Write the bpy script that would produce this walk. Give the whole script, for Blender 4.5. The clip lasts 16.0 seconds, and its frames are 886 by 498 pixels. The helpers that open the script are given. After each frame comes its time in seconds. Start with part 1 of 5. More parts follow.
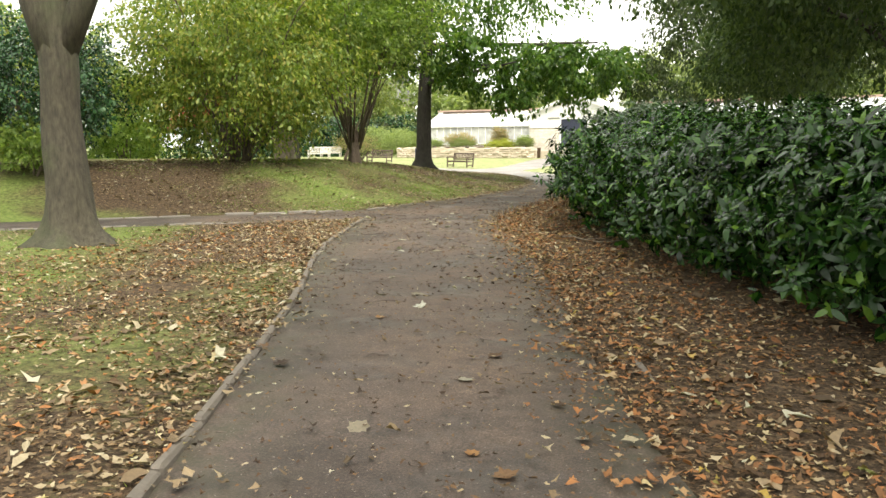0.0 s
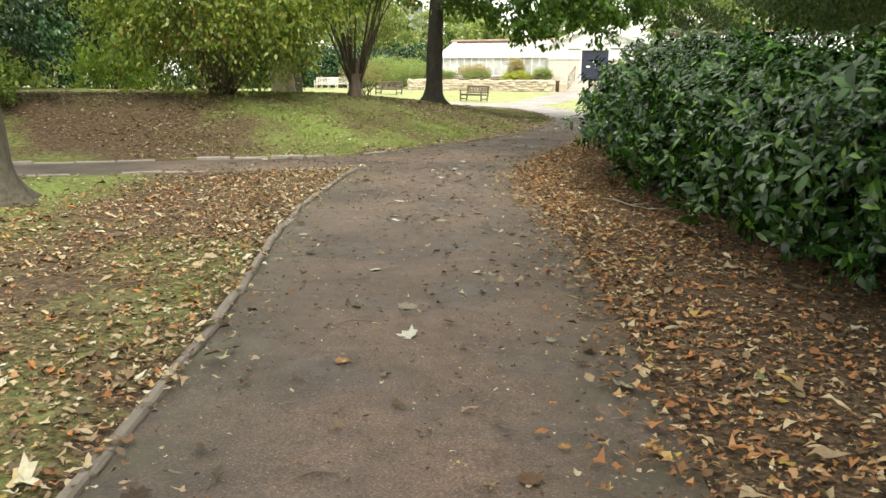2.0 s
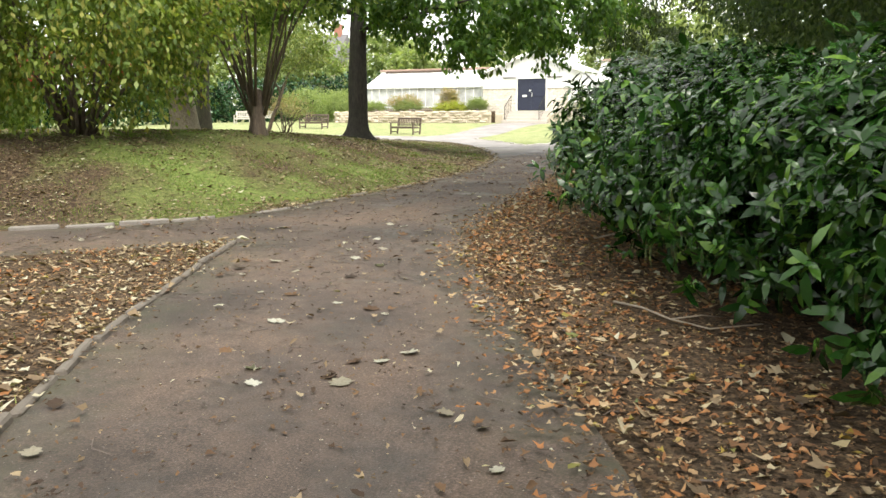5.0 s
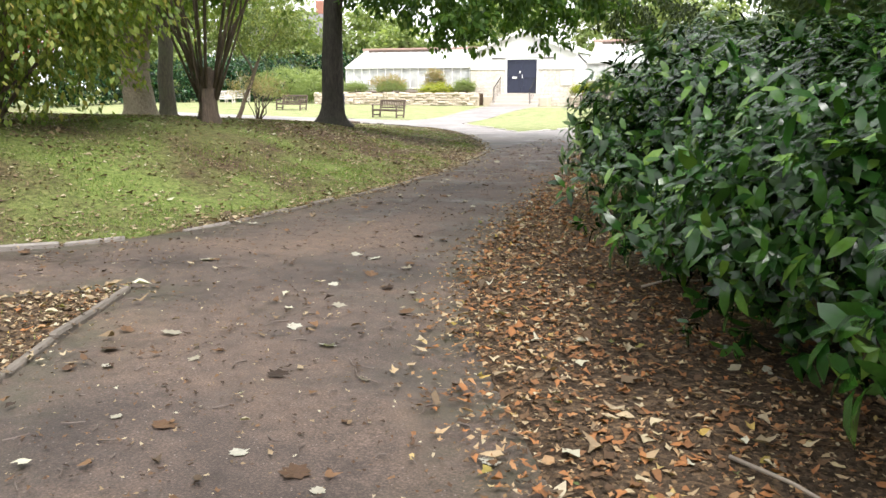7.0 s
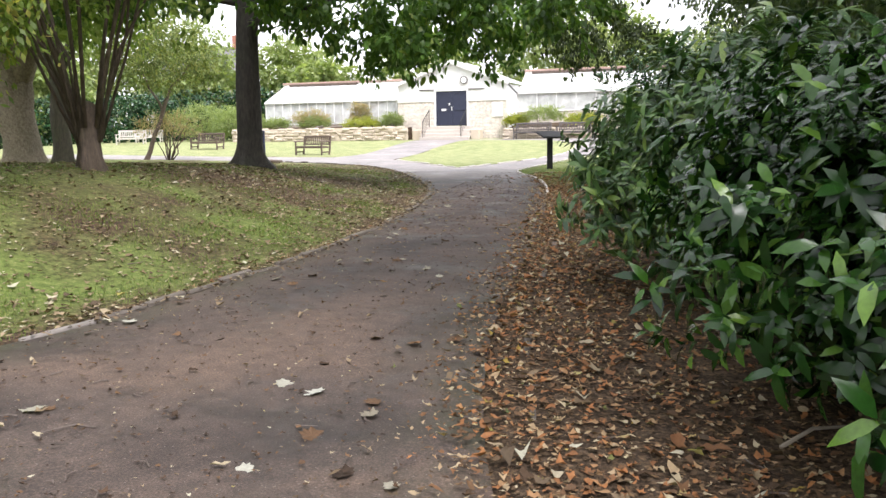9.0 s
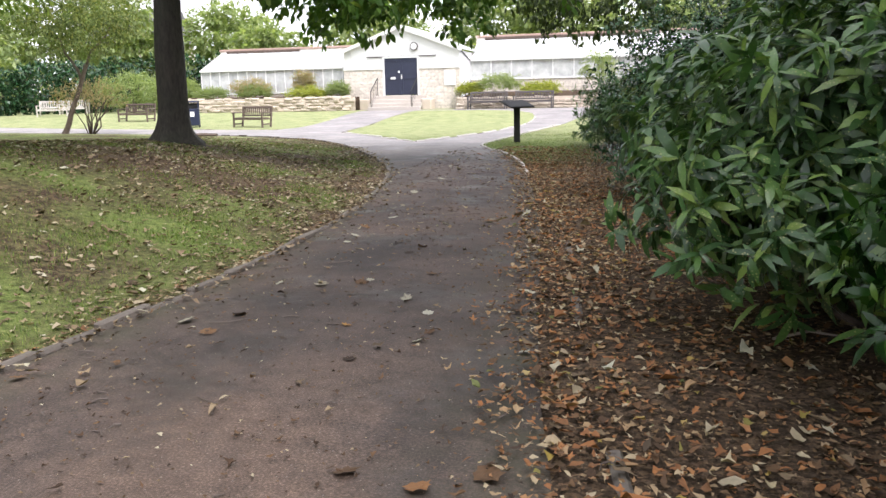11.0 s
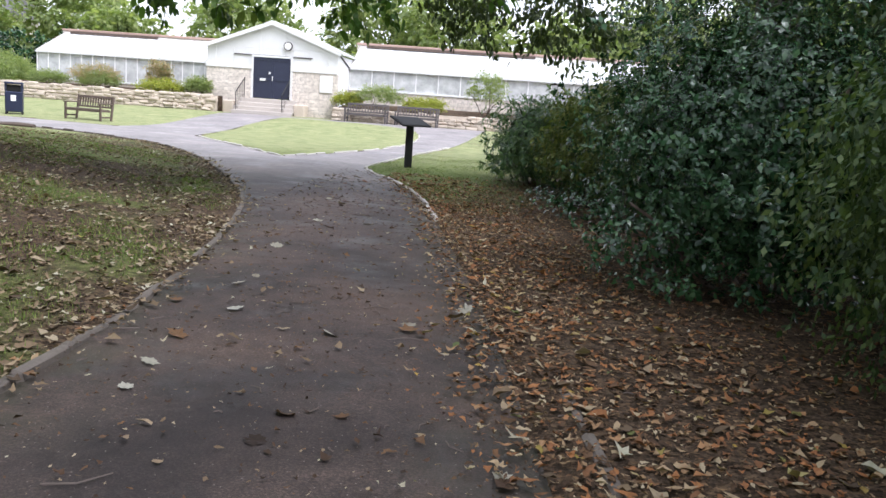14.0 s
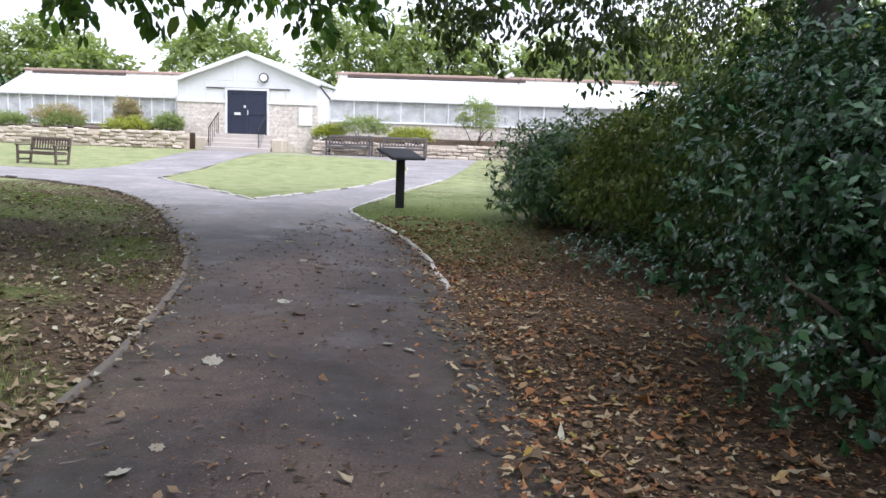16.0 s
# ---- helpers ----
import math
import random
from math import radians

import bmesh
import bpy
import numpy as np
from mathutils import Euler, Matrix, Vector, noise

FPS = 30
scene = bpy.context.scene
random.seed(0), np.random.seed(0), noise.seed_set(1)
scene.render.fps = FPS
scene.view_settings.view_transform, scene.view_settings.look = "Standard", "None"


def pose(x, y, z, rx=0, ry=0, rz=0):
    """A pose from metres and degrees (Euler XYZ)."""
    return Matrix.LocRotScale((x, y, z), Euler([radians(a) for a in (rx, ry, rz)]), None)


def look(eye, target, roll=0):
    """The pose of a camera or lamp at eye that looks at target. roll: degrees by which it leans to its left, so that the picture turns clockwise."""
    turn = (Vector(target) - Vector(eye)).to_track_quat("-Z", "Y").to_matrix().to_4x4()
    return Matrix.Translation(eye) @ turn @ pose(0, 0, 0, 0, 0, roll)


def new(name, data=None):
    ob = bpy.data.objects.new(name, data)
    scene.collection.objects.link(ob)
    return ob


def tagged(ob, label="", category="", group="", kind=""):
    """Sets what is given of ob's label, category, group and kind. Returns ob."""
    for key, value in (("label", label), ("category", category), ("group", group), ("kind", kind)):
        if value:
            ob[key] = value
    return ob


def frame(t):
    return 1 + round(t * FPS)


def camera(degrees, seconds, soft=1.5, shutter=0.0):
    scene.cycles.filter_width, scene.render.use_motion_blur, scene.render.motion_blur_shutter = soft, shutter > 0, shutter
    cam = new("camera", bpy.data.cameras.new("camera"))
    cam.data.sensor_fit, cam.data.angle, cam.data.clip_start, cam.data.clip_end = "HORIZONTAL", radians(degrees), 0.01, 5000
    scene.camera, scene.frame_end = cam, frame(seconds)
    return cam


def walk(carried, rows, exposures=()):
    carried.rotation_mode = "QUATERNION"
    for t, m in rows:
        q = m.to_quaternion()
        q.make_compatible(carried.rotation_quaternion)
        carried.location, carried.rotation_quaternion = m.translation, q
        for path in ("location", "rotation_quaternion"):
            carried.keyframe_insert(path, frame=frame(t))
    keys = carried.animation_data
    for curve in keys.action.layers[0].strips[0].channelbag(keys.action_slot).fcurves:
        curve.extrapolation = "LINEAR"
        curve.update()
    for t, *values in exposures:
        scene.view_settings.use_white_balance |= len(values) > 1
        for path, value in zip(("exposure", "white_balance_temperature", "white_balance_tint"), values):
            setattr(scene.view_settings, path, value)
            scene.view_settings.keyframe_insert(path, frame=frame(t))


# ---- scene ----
cam = camera(56.9, 16.0)
METRES, EYE, TILT, LEAN, TURN = 21.0, 1.346, -7.34, 3.01, 27.2
ROWS = [
    (0.0, 0.0, 0.0, 0.0, -0.01, 0.16, -2.81),
    (0.5, -0.0025, 0.0313, 0.004, 0.13, -0.01, -2.03),
    (1.0, -0.0021, 0.0598, 0.0076, -1.68, -2.73, -1.19),
    (1.5, 0.0023, 0.0871, 0.0129, 1.81, -3.47, -3.14),
    (2.0, 0.0018, 0.1156, 0.0175, 0.86, -4.59, -3.55),
    (2.5, 0.0069, 0.1449, 0.0216, 1.05, -4.81, -3.04),
    (3.0, 0.0049, 0.1749, 0.0241, 0.69, -5.73, -3.35),
    (3.5, 0.0105, 0.2049, 0.0279, -2.6, -3.32, -2.09),
    (4.0, 0.0085, 0.2369, 0.0316, -1.65, -1.14, -2.58),
    (6.5, 0.0141, 0.3914, 0.0565, -7.49, -4.26, -1.37),
    (7.0, 0.0141, 0.4227, 0.0609, -4.76, -3.51, -2.56),
    (7.5, 0.0099, 0.4539, 0.0646, -7.62, -4.09, -2.69),
    (8.0, 0.0116, 0.4851, 0.0691, -6.45, -0.92, -0.5),
    (8.5, 0.0086, 0.5175, 0.0722, -7.48, -1.54, -0.87),
    (9.0, 0.0111, 0.5494, 0.0763, -9.93, -1.07, -0.61),
    (11.5, 0.0211, 0.6992, 0.0943, -15.91, -3.4, -0.49),
    (12.0, 0.0257, 0.7317, 0.0997, -19.39, -3.02, -1.5),
    (12.5, 0.0325, 0.7627, 0.1055, -20.76, -0.57, -1.35),
    (13.0, 0.038, 0.7921, 0.1093, -24.13, 1.34, -1.29),
    (13.5, 0.0492, 0.82, 0.1117, -25.0, 1.84, -2.34),
    (14.0, 0.0559, 0.851, 0.1137, -23.11, -1.81, -3.95),
    (14.5, 0.0686, 0.8812, 0.1188, -21.67, -1.24, -2.51),
    (15.0, 0.0753, 0.9135, 0.1223, -20.92, -3.48, -2.07),
    (15.5, 0.0872, 0.9428, 0.1266, -23.28, -2.66, -1.76),
    (16.0, 0.0955, 0.9758, 0.1314, -24.01, 0.22, -1.82),
]
walk(cam, [(t, pose(0, 0, EYE, TILT, LEAN, TURN) @ pose(METRES * x, METRES * y, METRES * z, 90 + pitch, roll, yaw)) for t, x, y, z, yaw, pitch, roll in ROWS],
     [(0.0, 1.22, 6900, 5), (4.0, 1.2, 6700, 6), (7.0, 1.3, 6250, 12), (9.0, 1.12, 6100, 16), (11.5, 1.0, 5950, 17), (12.5, 0.9, 5850, 17), (16.0, 0.7, 5550, 18)])


# ---- world, sun ----
world = bpy.data.worlds.new("overcast_sky")
scene.world = world
world.use_nodes = True
wn, wl = world.node_tree.nodes, world.node_tree.links
SUN_EL, SUN_AZ = 56.0, 128.0
sky = wn.new("ShaderNodeTexSky")
sky.sky_type, sky.sun_disc = "NISHITA", False
sky.sun_elevation, sky.sun_rotation = radians(SUN_EL), radians(SUN_AZ)
sky.air_density, sky.dust_density, sky.ozone_density = 1.0, 4.0, 1.0
haze = wn.new("ShaderNodeMixRGB")
haze.inputs[0].default_value = 0.75
haze.inputs[2].default_value = (9.2, 9.0, 8.6, 1)
wl.new(sky.outputs[0], haze.inputs[1])
bg = wn["Background"]
bg.inputs["Strength"].default_value = 0.14
wl.new(haze.outputs[0], bg.inputs["Color"])
sun_data = bpy.data.lights.new("sun", "SUN")
sun_data.energy, sun_data.angle, sun_data.color = 2.6, radians(25), (1.0, 0.96, 0.9)
sun = new("sun", sun_data)
SUN_WAY = Vector((math.sin(radians(SUN_AZ)) * math.cos(radians(SUN_EL)), math.cos(radians(SUN_AZ)) * math.cos(radians(SUN_EL)), math.sin(radians(SUN_EL))))
sun.matrix_world = look((-10, 20, 60), Vector((-10, 20, 60)) - SUN_WAY)


# ---- materials ----
def mat(name):
    m = bpy.data.materials.new(name)
    m.use_nodes = True
    return m, m.node_tree.nodes, m.node_tree.links, m.node_tree.nodes["Principled BSDF"]


def ramp(nt, fac, stops):
    r = nt.nodes.new("ShaderNodeValToRGB")
    e = r.color_ramp.elements
    while len(e) < len(stops):
        e.new(0.5)
    for el, (p, c) in zip(e, stops):
        el.position, el.color = p, (*c, 1)
    nt.links.new(fac, r.inputs[0])
    return r.outputs[0]


def noise_tex(nt, scale, detail=6, rough=0.6, coords=None):
    n = nt.nodes.new("ShaderNodeTexNoise")
    n.inputs["Scale"].default_value, n.inputs["Detail"].default_value, n.inputs["Roughness"].default_value = scale, detail, rough
    if coords is None:
        coords = nt.nodes.new("ShaderNodeNewGeometry").outputs["Position"]
    nt.links.new(coords, n.inputs["Vector"])
    return n.outputs["Fac"]


def mixc(nt, fac, a, b, mode="MIX"):
    x = nt.nodes.new("ShaderNodeMixRGB")
    x.blend_type = mode
    for sock, val in ((x.inputs[0], fac), (x.inputs[1], a), (x.inputs[2], b)):
        if isinstance(val, (int, float)):
            sock.default_value = val
        elif isinstance(val, tuple):
            sock.default_value = (*val, 1)
        else:
            nt.links.new(val, sock)
    return x.outputs[0]


def mathn(nt, op, a, b=0.0, clamp=False):
    x = nt.nodes.new("ShaderNodeMath")
    x.operation, x.use_clamp = op, clamp
    for sock, val in ((x.inputs[0], a), (x.inputs[1], b)):
        if isinstance(val, (int, float)):
            sock.default_value = val
        else:
            nt.links.new(val, sock)
    return x.outputs[0]


def bump(nt, bsdf, height, strength=0.4, distance=0.01):
    b = nt.nodes.new("ShaderNodeBump")
    b.inputs["Strength"].default_value, b.inputs["Distance"].default_value = strength, distance
    nt.links.new(height, b.inputs["Height"])
    nt.links.new(b.outputs[0], bsdf.inputs["Normal"])


def leaf_mat(name, stops, rough=0.5, through_light=0.3, spec=0.4):
    m, n, l, b = mat(name)
    g = n.new("ShaderNodeNewGeometry")
    oi = n.new("ShaderNodeObjectInfo")
    pick = mathn(m.node_tree, "FRACT", mathn(m.node_tree, "ADD", g.outputs["Random Per Island"], oi.outputs["Random"]))
    c = ramp(m.node_tree, pick, stops)
    big = noise_tex(m.node_tree, 0.9, 3)
    c = mixc(m.node_tree, mathn(m.node_tree, "MULTIPLY", big, 0.5), c, mixc(m.node_tree, 1.0, c, (0.55, 0.62, 0.5), "MULTIPLY"))
    fine = noise_tex(m.node_tree, 60, 3)
    c = mixc(m.node_tree, 0.35, c, mixc(m.node_tree, 1.0, c, ramp(m.node_tree, fine, [(0.3, (0.5, 0.5, 0.5)), (0.7, (1.3, 1.3, 1.2))]), "MULTIPLY"))
    l.new(c, b.inputs["Base Color"])
    b.inputs["Roughness"].default_value = rough
    b.inputs["Specular IOR Level"].default_value = spec
    if through_light:
        t = n.new("ShaderNodeBsdfTranslucent")
        l.new(mixc(m.node_tree, 1.0, c, (1.3, 1.4, 0.6), "MULTIPLY"), t.inputs["Color"])
        mx = n.new("ShaderNodeMixShader")
        mx.inputs[0].default_value = through_light
        l.new(b.outputs[0], mx.inputs[1])
        l.new(t.outputs[0], mx.inputs[2])
        l.new(mx.outputs[0], n["Material Output"].inputs["Surface"])
    return m


def plain_mat(name, c1, c2, scale=8.0, rough=0.7, metal=0.0, bump_s=0.2, fine=60.0):
    m, n, l, b = mat(name)
    nt = m.node_tree
    oi = n.new("ShaderNodeObjectInfo")
    base = mixc(nt, noise_tex(nt, scale, 5), c1, c2)
    base = mixc(nt, mathn(nt, "MULTIPLY", oi.outputs["Random"], 0.35), base, mixc(nt, 1.0, base, (0.6, 0.6, 0.6), "MULTIPLY"))
    f = noise_tex(nt, fine, 4)
    base = mixc(nt, 0.3, base, mixc(nt, 1.0, base, ramp(nt, f, [(0.3, (0.6, 0.6, 0.6)), (0.7, (1.3, 1.3, 1.3))]), "MULTIPLY"))
    l.new(base, b.inputs["Base Color"])
    b.inputs["Roughness"].default_value, b.inputs["Metallic"].default_value = rough, metal
    bump(nt, b, f, bump_s, 0.006)
    return m


def bark_mat(name, dark, light, green, vscale=2.0):
    m, n, l, b = mat(name)
    nt = m.node_tree
    tc = n.new("ShaderNodeTexCoord")
    mp = n.new("ShaderNodeMapping")
    mp.inputs["Scale"].default_value = (7, 7, vscale)
    l.new(tc.outputs["Object"], mp.inputs["Vector"])
    f = noise_tex(nt, 3.0, 8, 0.65, mp.outputs[0])
    c = ramp(nt, f, [(0.32, dark), (0.68, light)])
    moss = noise_tex(nt, 1.6, 4)
    c = mixc(nt, ramp(nt, moss, [(0.48, (0, 0, 0)), (0.72, (0.55, 0.55, 0.55))]), c, green)
    l.new(c, b.inputs["Base Color"])
    b.inputs["Roughness"].default_value = 0.9
    bump(nt, b, f, 0.7, 0.03)
    return m


def asphalt_mat():
    m, n, l, b = mat("worn_asphalt")
    nt = m.node_tree
    grit = noise_tex(nt, 85, 5, 0.75)
    c = ramp(nt, grit, [(0.3, (0.025, 0.0182, 0.0145)), (0.5, (0.063, 0.0465, 0.038)), (0.68, (0.148, 0.111, 0.091))])
    patch = noise_tex(nt, 0.55, 6, 0.6)
    c = mixc(nt, 1.0, c, ramp(nt, patch, [(0.36, (0.5, 0.48, 0.48)), (0.47, (0.9, 0.88, 0.87)), (0.62, (1.36, 1.26, 1.15))]), "MULTIPLY")
    mott = noise_tex(nt, 7.5, 6, 0.7)
    c = mixc(nt, 1.0, c, ramp(nt, mott, [(0.3, (0.66, 0.64, 0.62)), (0.5, (1.0, 0.98, 0.95)), (0.7, (1.34, 1.3, 1.24))]), "MULTIPLY")
    blot = noise_tex(nt, 1.25, 5, 0.6)
    wet = ramp(nt, blot, [(0.5, (0, 0, 0)), (0.6, (0.55, 0.55, 0.55)), (0.7, (1, 1, 1))])
    c = mixc(nt, mathn(nt, "MULTIPLY", wet, 0.75), c, mixc(nt, 1.0, c, (0.5, 0.5, 0.52), "MULTIPLY"))
    edge = n.new("ShaderNodeAttribute")
    edge.attribute_name = "edge"
    moss = mathn(nt, "MULTIPLY", edge.outputs["Fac"], ramp(nt, noise_tex(nt, 3.1, 6), [(0.38, (0, 0, 0)), (0.62, (1, 1, 1))]))
    c = mixc(nt, mathn(nt, "MULTIPLY", moss, 0.85), c, (0.045, 0.044, 0.024))
    # Far stretch paler: the brighter light of the open ground, put into colour.
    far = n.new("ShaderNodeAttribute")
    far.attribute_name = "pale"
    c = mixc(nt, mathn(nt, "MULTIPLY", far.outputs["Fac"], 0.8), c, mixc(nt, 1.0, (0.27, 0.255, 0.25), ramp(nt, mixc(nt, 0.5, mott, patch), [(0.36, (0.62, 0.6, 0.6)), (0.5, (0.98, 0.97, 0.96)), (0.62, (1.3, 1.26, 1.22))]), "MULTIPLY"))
    # Damp stretch, darkened further to stand in for shade under the trees.
    damp_shade = n.new("ShaderNodeAttribute")
    damp_shade.attribute_name = "damp_shade"
    c = mixc(nt, damp_shade.outputs["Fac"], c, mixc(nt, 1.0, c, ramp(nt, noise_tex(nt, 0.9, 5), [(0.35, (0.5, 0.5, 0.56)), (0.65, (0.9, 0.88, 0.9))]), "MULTIPLY"))
    speck = n.new("ShaderNodeTexVoronoi")
    speck.inputs["Scale"].default_value = 26
    l.new(n.new("ShaderNodeNewGeometry").outputs["Position"], speck.inputs["Vector"])
    dot = ramp(nt, speck.outputs["Distance"], [(0.07, (1, 1, 1)), (0.11, (0, 0, 0))])
    c = mixc(nt, mathn(nt, "MULTIPLY", dot, 0.35), c, (0.42, 0.38, 0.33))
    l.new(c, b.inputs["Base Color"])
    l.new(ramp(nt, wet, [(0, (0.8, 0.8, 0.8)), (1, (0.5, 0.5, 0.5))]), b.inputs["Roughness"])
    bump(nt, b, mixc(nt, 0.4, grit, mott), 0.5, 0.006)
    return m


def ground_mat():
    m, n, l, b = mat("grass_and_soil")
    nt = m.node_tree
    a = n.new("ShaderNodeAttribute")
    a.attribute_name = "grass"
    o = n.new("ShaderNodeAttribute")
    o.attribute_name = "sunlit"
    f1, f2, f3 = noise_tex(nt, 0.9, 6, 0.65), noise_tex(nt, 14, 6, 0.7), noise_tex(nt, 90, 4, 0.7)
    soil = ramp(nt, f2, [(0.3, (0.034, 0.025, 0.017)), (0.5, (0.082, 0.06, 0.041)), (0.72, (0.155, 0.118, 0.082))])
    chip = n.new("ShaderNodeTexVoronoi")
    chip.inputs["Scale"].default_value = 48
    l.new(n.new("ShaderNodeNewGeometry").outputs["Position"], chip.inputs["Vector"])
    sep = n.new("ShaderNodeSeparateColor")
    l.new(chip.outputs["Color"], sep.inputs[0])
    soil = mixc(nt, 1.0, soil, ramp(nt, sep.outputs[0], [(0.1, (0.5, 0.48, 0.46)), (0.55, (0.95, 0.9, 0.85)), (0.8, (1.15, 1.05, 0.92)), (1.0, (1.55, 1.4, 1.2))]), "MULTIPLY")
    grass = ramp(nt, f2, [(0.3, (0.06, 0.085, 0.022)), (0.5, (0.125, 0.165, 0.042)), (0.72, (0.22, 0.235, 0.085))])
    # Paler lawn tone: sunlight on the open ground, painted into the grass colour.
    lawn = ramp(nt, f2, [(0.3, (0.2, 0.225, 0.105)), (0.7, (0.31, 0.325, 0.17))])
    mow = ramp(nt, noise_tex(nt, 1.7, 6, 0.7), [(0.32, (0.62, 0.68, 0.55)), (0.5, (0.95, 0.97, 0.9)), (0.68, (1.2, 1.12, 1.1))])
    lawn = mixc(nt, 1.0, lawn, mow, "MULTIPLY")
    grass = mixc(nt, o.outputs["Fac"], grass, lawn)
    k = mathn(nt, "ADD", mathn(nt, "MULTIPLY", f1, 0.9), mathn(nt, "MULTIPLY", f2, 0.5))
    k = mathn(nt, "ADD", mathn(nt, "MULTIPLY", mathn(nt, "SUBTRACT", k, 0.7), 2.4), mathn(nt, "SUBTRACT", mathn(nt, "MULTIPLY", a.outputs["Fac"], 2.0), 0.5), True)
    c = mixc(nt, k, soil, grass)
    c = mixc(nt, 1.0, c, ramp(nt, f3, [(0.3, (0.6, 0.6, 0.6)), (0.7, (1.35, 1.35, 1.35))]), "MULTIPLY")
    l.new(c, b.inputs["Base Color"])
    b.inputs["Roughness"].default_value = 0.95
    b.inputs["Specular IOR Level"].default_value = 0.15
    bump(nt, b, f3, 0.8, 0.02)
    return m


def stone_mat(name, scale=1.0):
    m, n, l, b = mat(name)
    nt = m.node_tree
    tc = n.new("ShaderNodeTexCoord")
    mp = n.new("ShaderNodeMapping")
    mp.inputs["Rotation"].default_value = (radians(90), 0, 0)
    l.new(tc.outputs["Object"], mp.inputs["Vector"])
    br = n.new("ShaderNodeTexBrick")
    br.inputs["Scale"].default_value = 2.2
    br.inputs["Color1"].default_value, br.inputs["Color2"].default_value = (0.68, 0.62, 0.54, 1), (0.58, 0.52, 0.45, 1)
    br.inputs["Mortar"].default_value = (0.36, 0.32, 0.28, 1)
    br.inputs["Mortar Size"].default_value = 0.012
    br.inputs["Row Height"].default_value, br.inputs["Brick Width"].default_value = 0.4, 1.1
    l.new(mp.outputs[0], br.inputs["Vector"])
    f = noise_tex(nt, 9, 6)
    c = mixc(nt, 1.0, br.outputs["Color"], ramp(nt, f, [(0.3, (0.7, 0.7, 0.7)), (0.7, (1.2, 1.2, 1.2))]), "MULTIPLY")
    l.new(c, b.inputs["Base Color"])
    b.inputs["Roughness"].default_value = 0.9
    bump(nt, b, br.outputs["Fac"], -0.5, 0.02)
    return m


def glass_mat(name, white):
    m, n, l, b = mat(name)
    nt = m.node_tree
    f = noise_tex(nt, 2.5, 6)
    l.new(ramp(nt, f, [(0.3, (0.55, 0.57, 0.55)), (0.65, (0.85, 0.86, 0.84))]), b.inputs["Base Color"])
    b.inputs["Roughness"].default_value = 0.25
    tr = n.new("ShaderNodeBsdfTransparent")
    mx = n.new("ShaderNodeMixShader")
    l.new(ramp(nt, noise_tex(nt, 1.3, 5), [(0.3, (white - 0.25,) * 3), (0.7, (white,) * 3)]), mx.inputs[0])
    l.new(tr.outputs[0], mx.inputs[1])
    l.new(b.outputs[0], mx.inputs[2])
    l.new(mx.outputs[0], n["Material Output"].inputs["Surface"])
    return m


M_ASPHALT, M_GROUND = asphalt_mat(), ground_mat()
M_LAUREL = leaf_mat("laurel_leaf", [(0.0, (0.006, 0.022, 0.004)), (0.5, (0.014, 0.048, 0.007)), (0.86, (0.036, 0.092, 0.012)), (1.0, (0.1, 0.18, 0.025))], 0.24, 0.08, 0.32)
M_RHODO = leaf_mat("spotted_laurel_leaf", [(0.0, (0.021, 0.058, 0.016)), (0.5, (0.052, 0.12, 0.032)), (0.85, (0.11, 0.2, 0.048)), (1.0, (0.21, 0.3, 0.07))], 0.3, 0.2, 0.5)
def speckled(m):
    """Yellow flecks on the leaves."""
    nt, b = m.node_tree, m.node_tree.nodes["Principled BSDF"]
    old = b.inputs["Base Color"].links[0].from_socket
    v = nt.nodes.new("ShaderNodeTexVoronoi")
    v.inputs["Scale"].default_value = 55
    nt.links.new(nt.nodes.new("ShaderNodeNewGeometry").outputs["Position"], v.inputs["Vector"])
    f = mathn(nt, "MULTIPLY", ramp(nt, v.outputs["Distance"], [(0.2, (1, 1, 1)), (0.3, (0, 0, 0))]), ramp(nt, noise_tex(nt, 9, 3), [(0.45, (0, 0, 0)), (0.6, (1, 1, 1))]))
    nt.links.new(mixc(nt, mathn(nt, "MULTIPLY", f, 0.7), old, (0.42, 0.42, 0.16)), b.inputs["Base Color"])


speckled(M_RHODO)
M_HOLLY = leaf_mat("holly_leaf", [(0.0, (0.013, 0.042, 0.016)), (0.6, (0.03, 0.083, 0.032)), (1.0, (0.07, 0.14, 0.055))], 0.24, 0.08, 0.5)
M_OAK = leaf_mat("oak_leaf", [(0.0, (0.045, 0.095, 0.022)), (0.5, (0.085, 0.17, 0.033)), (0.85, (0.13, 0.23, 0.043)), (1.0, (0.22, 0.28, 0.068))], 0.42, 0.5)
M_GOLD = leaf_mat("golden_shrub_leaf", [(0.0, (0.09, 0.14, 0.03)), (0.4, (0.17, 0.24, 0.05)), (0.8, (0.3, 0.34, 0.075)), (1.0, (0.36, 0.3, 0.09))], 0.5, 0.5)
M_MID = leaf_mat("green_shrub_leaf", [(0.0, (0.11, 0.17, 0.045)), (0.5, (0.2, 0.28, 0.08)), (1.0, (0.33, 0.39, 0.14))], 0.5, 0.6)
M_DEEP = leaf_mat("deep_green_leaf", [(0.0, (0.03, 0.06, 0.018)), (0.5, (0.06, 0.1, 0.028)), (1.0, (0.12, 0.17, 0.05))], 0.5, 0.4)
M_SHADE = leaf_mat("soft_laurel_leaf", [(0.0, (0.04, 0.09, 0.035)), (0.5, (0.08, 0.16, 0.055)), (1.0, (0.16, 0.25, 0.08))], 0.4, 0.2)
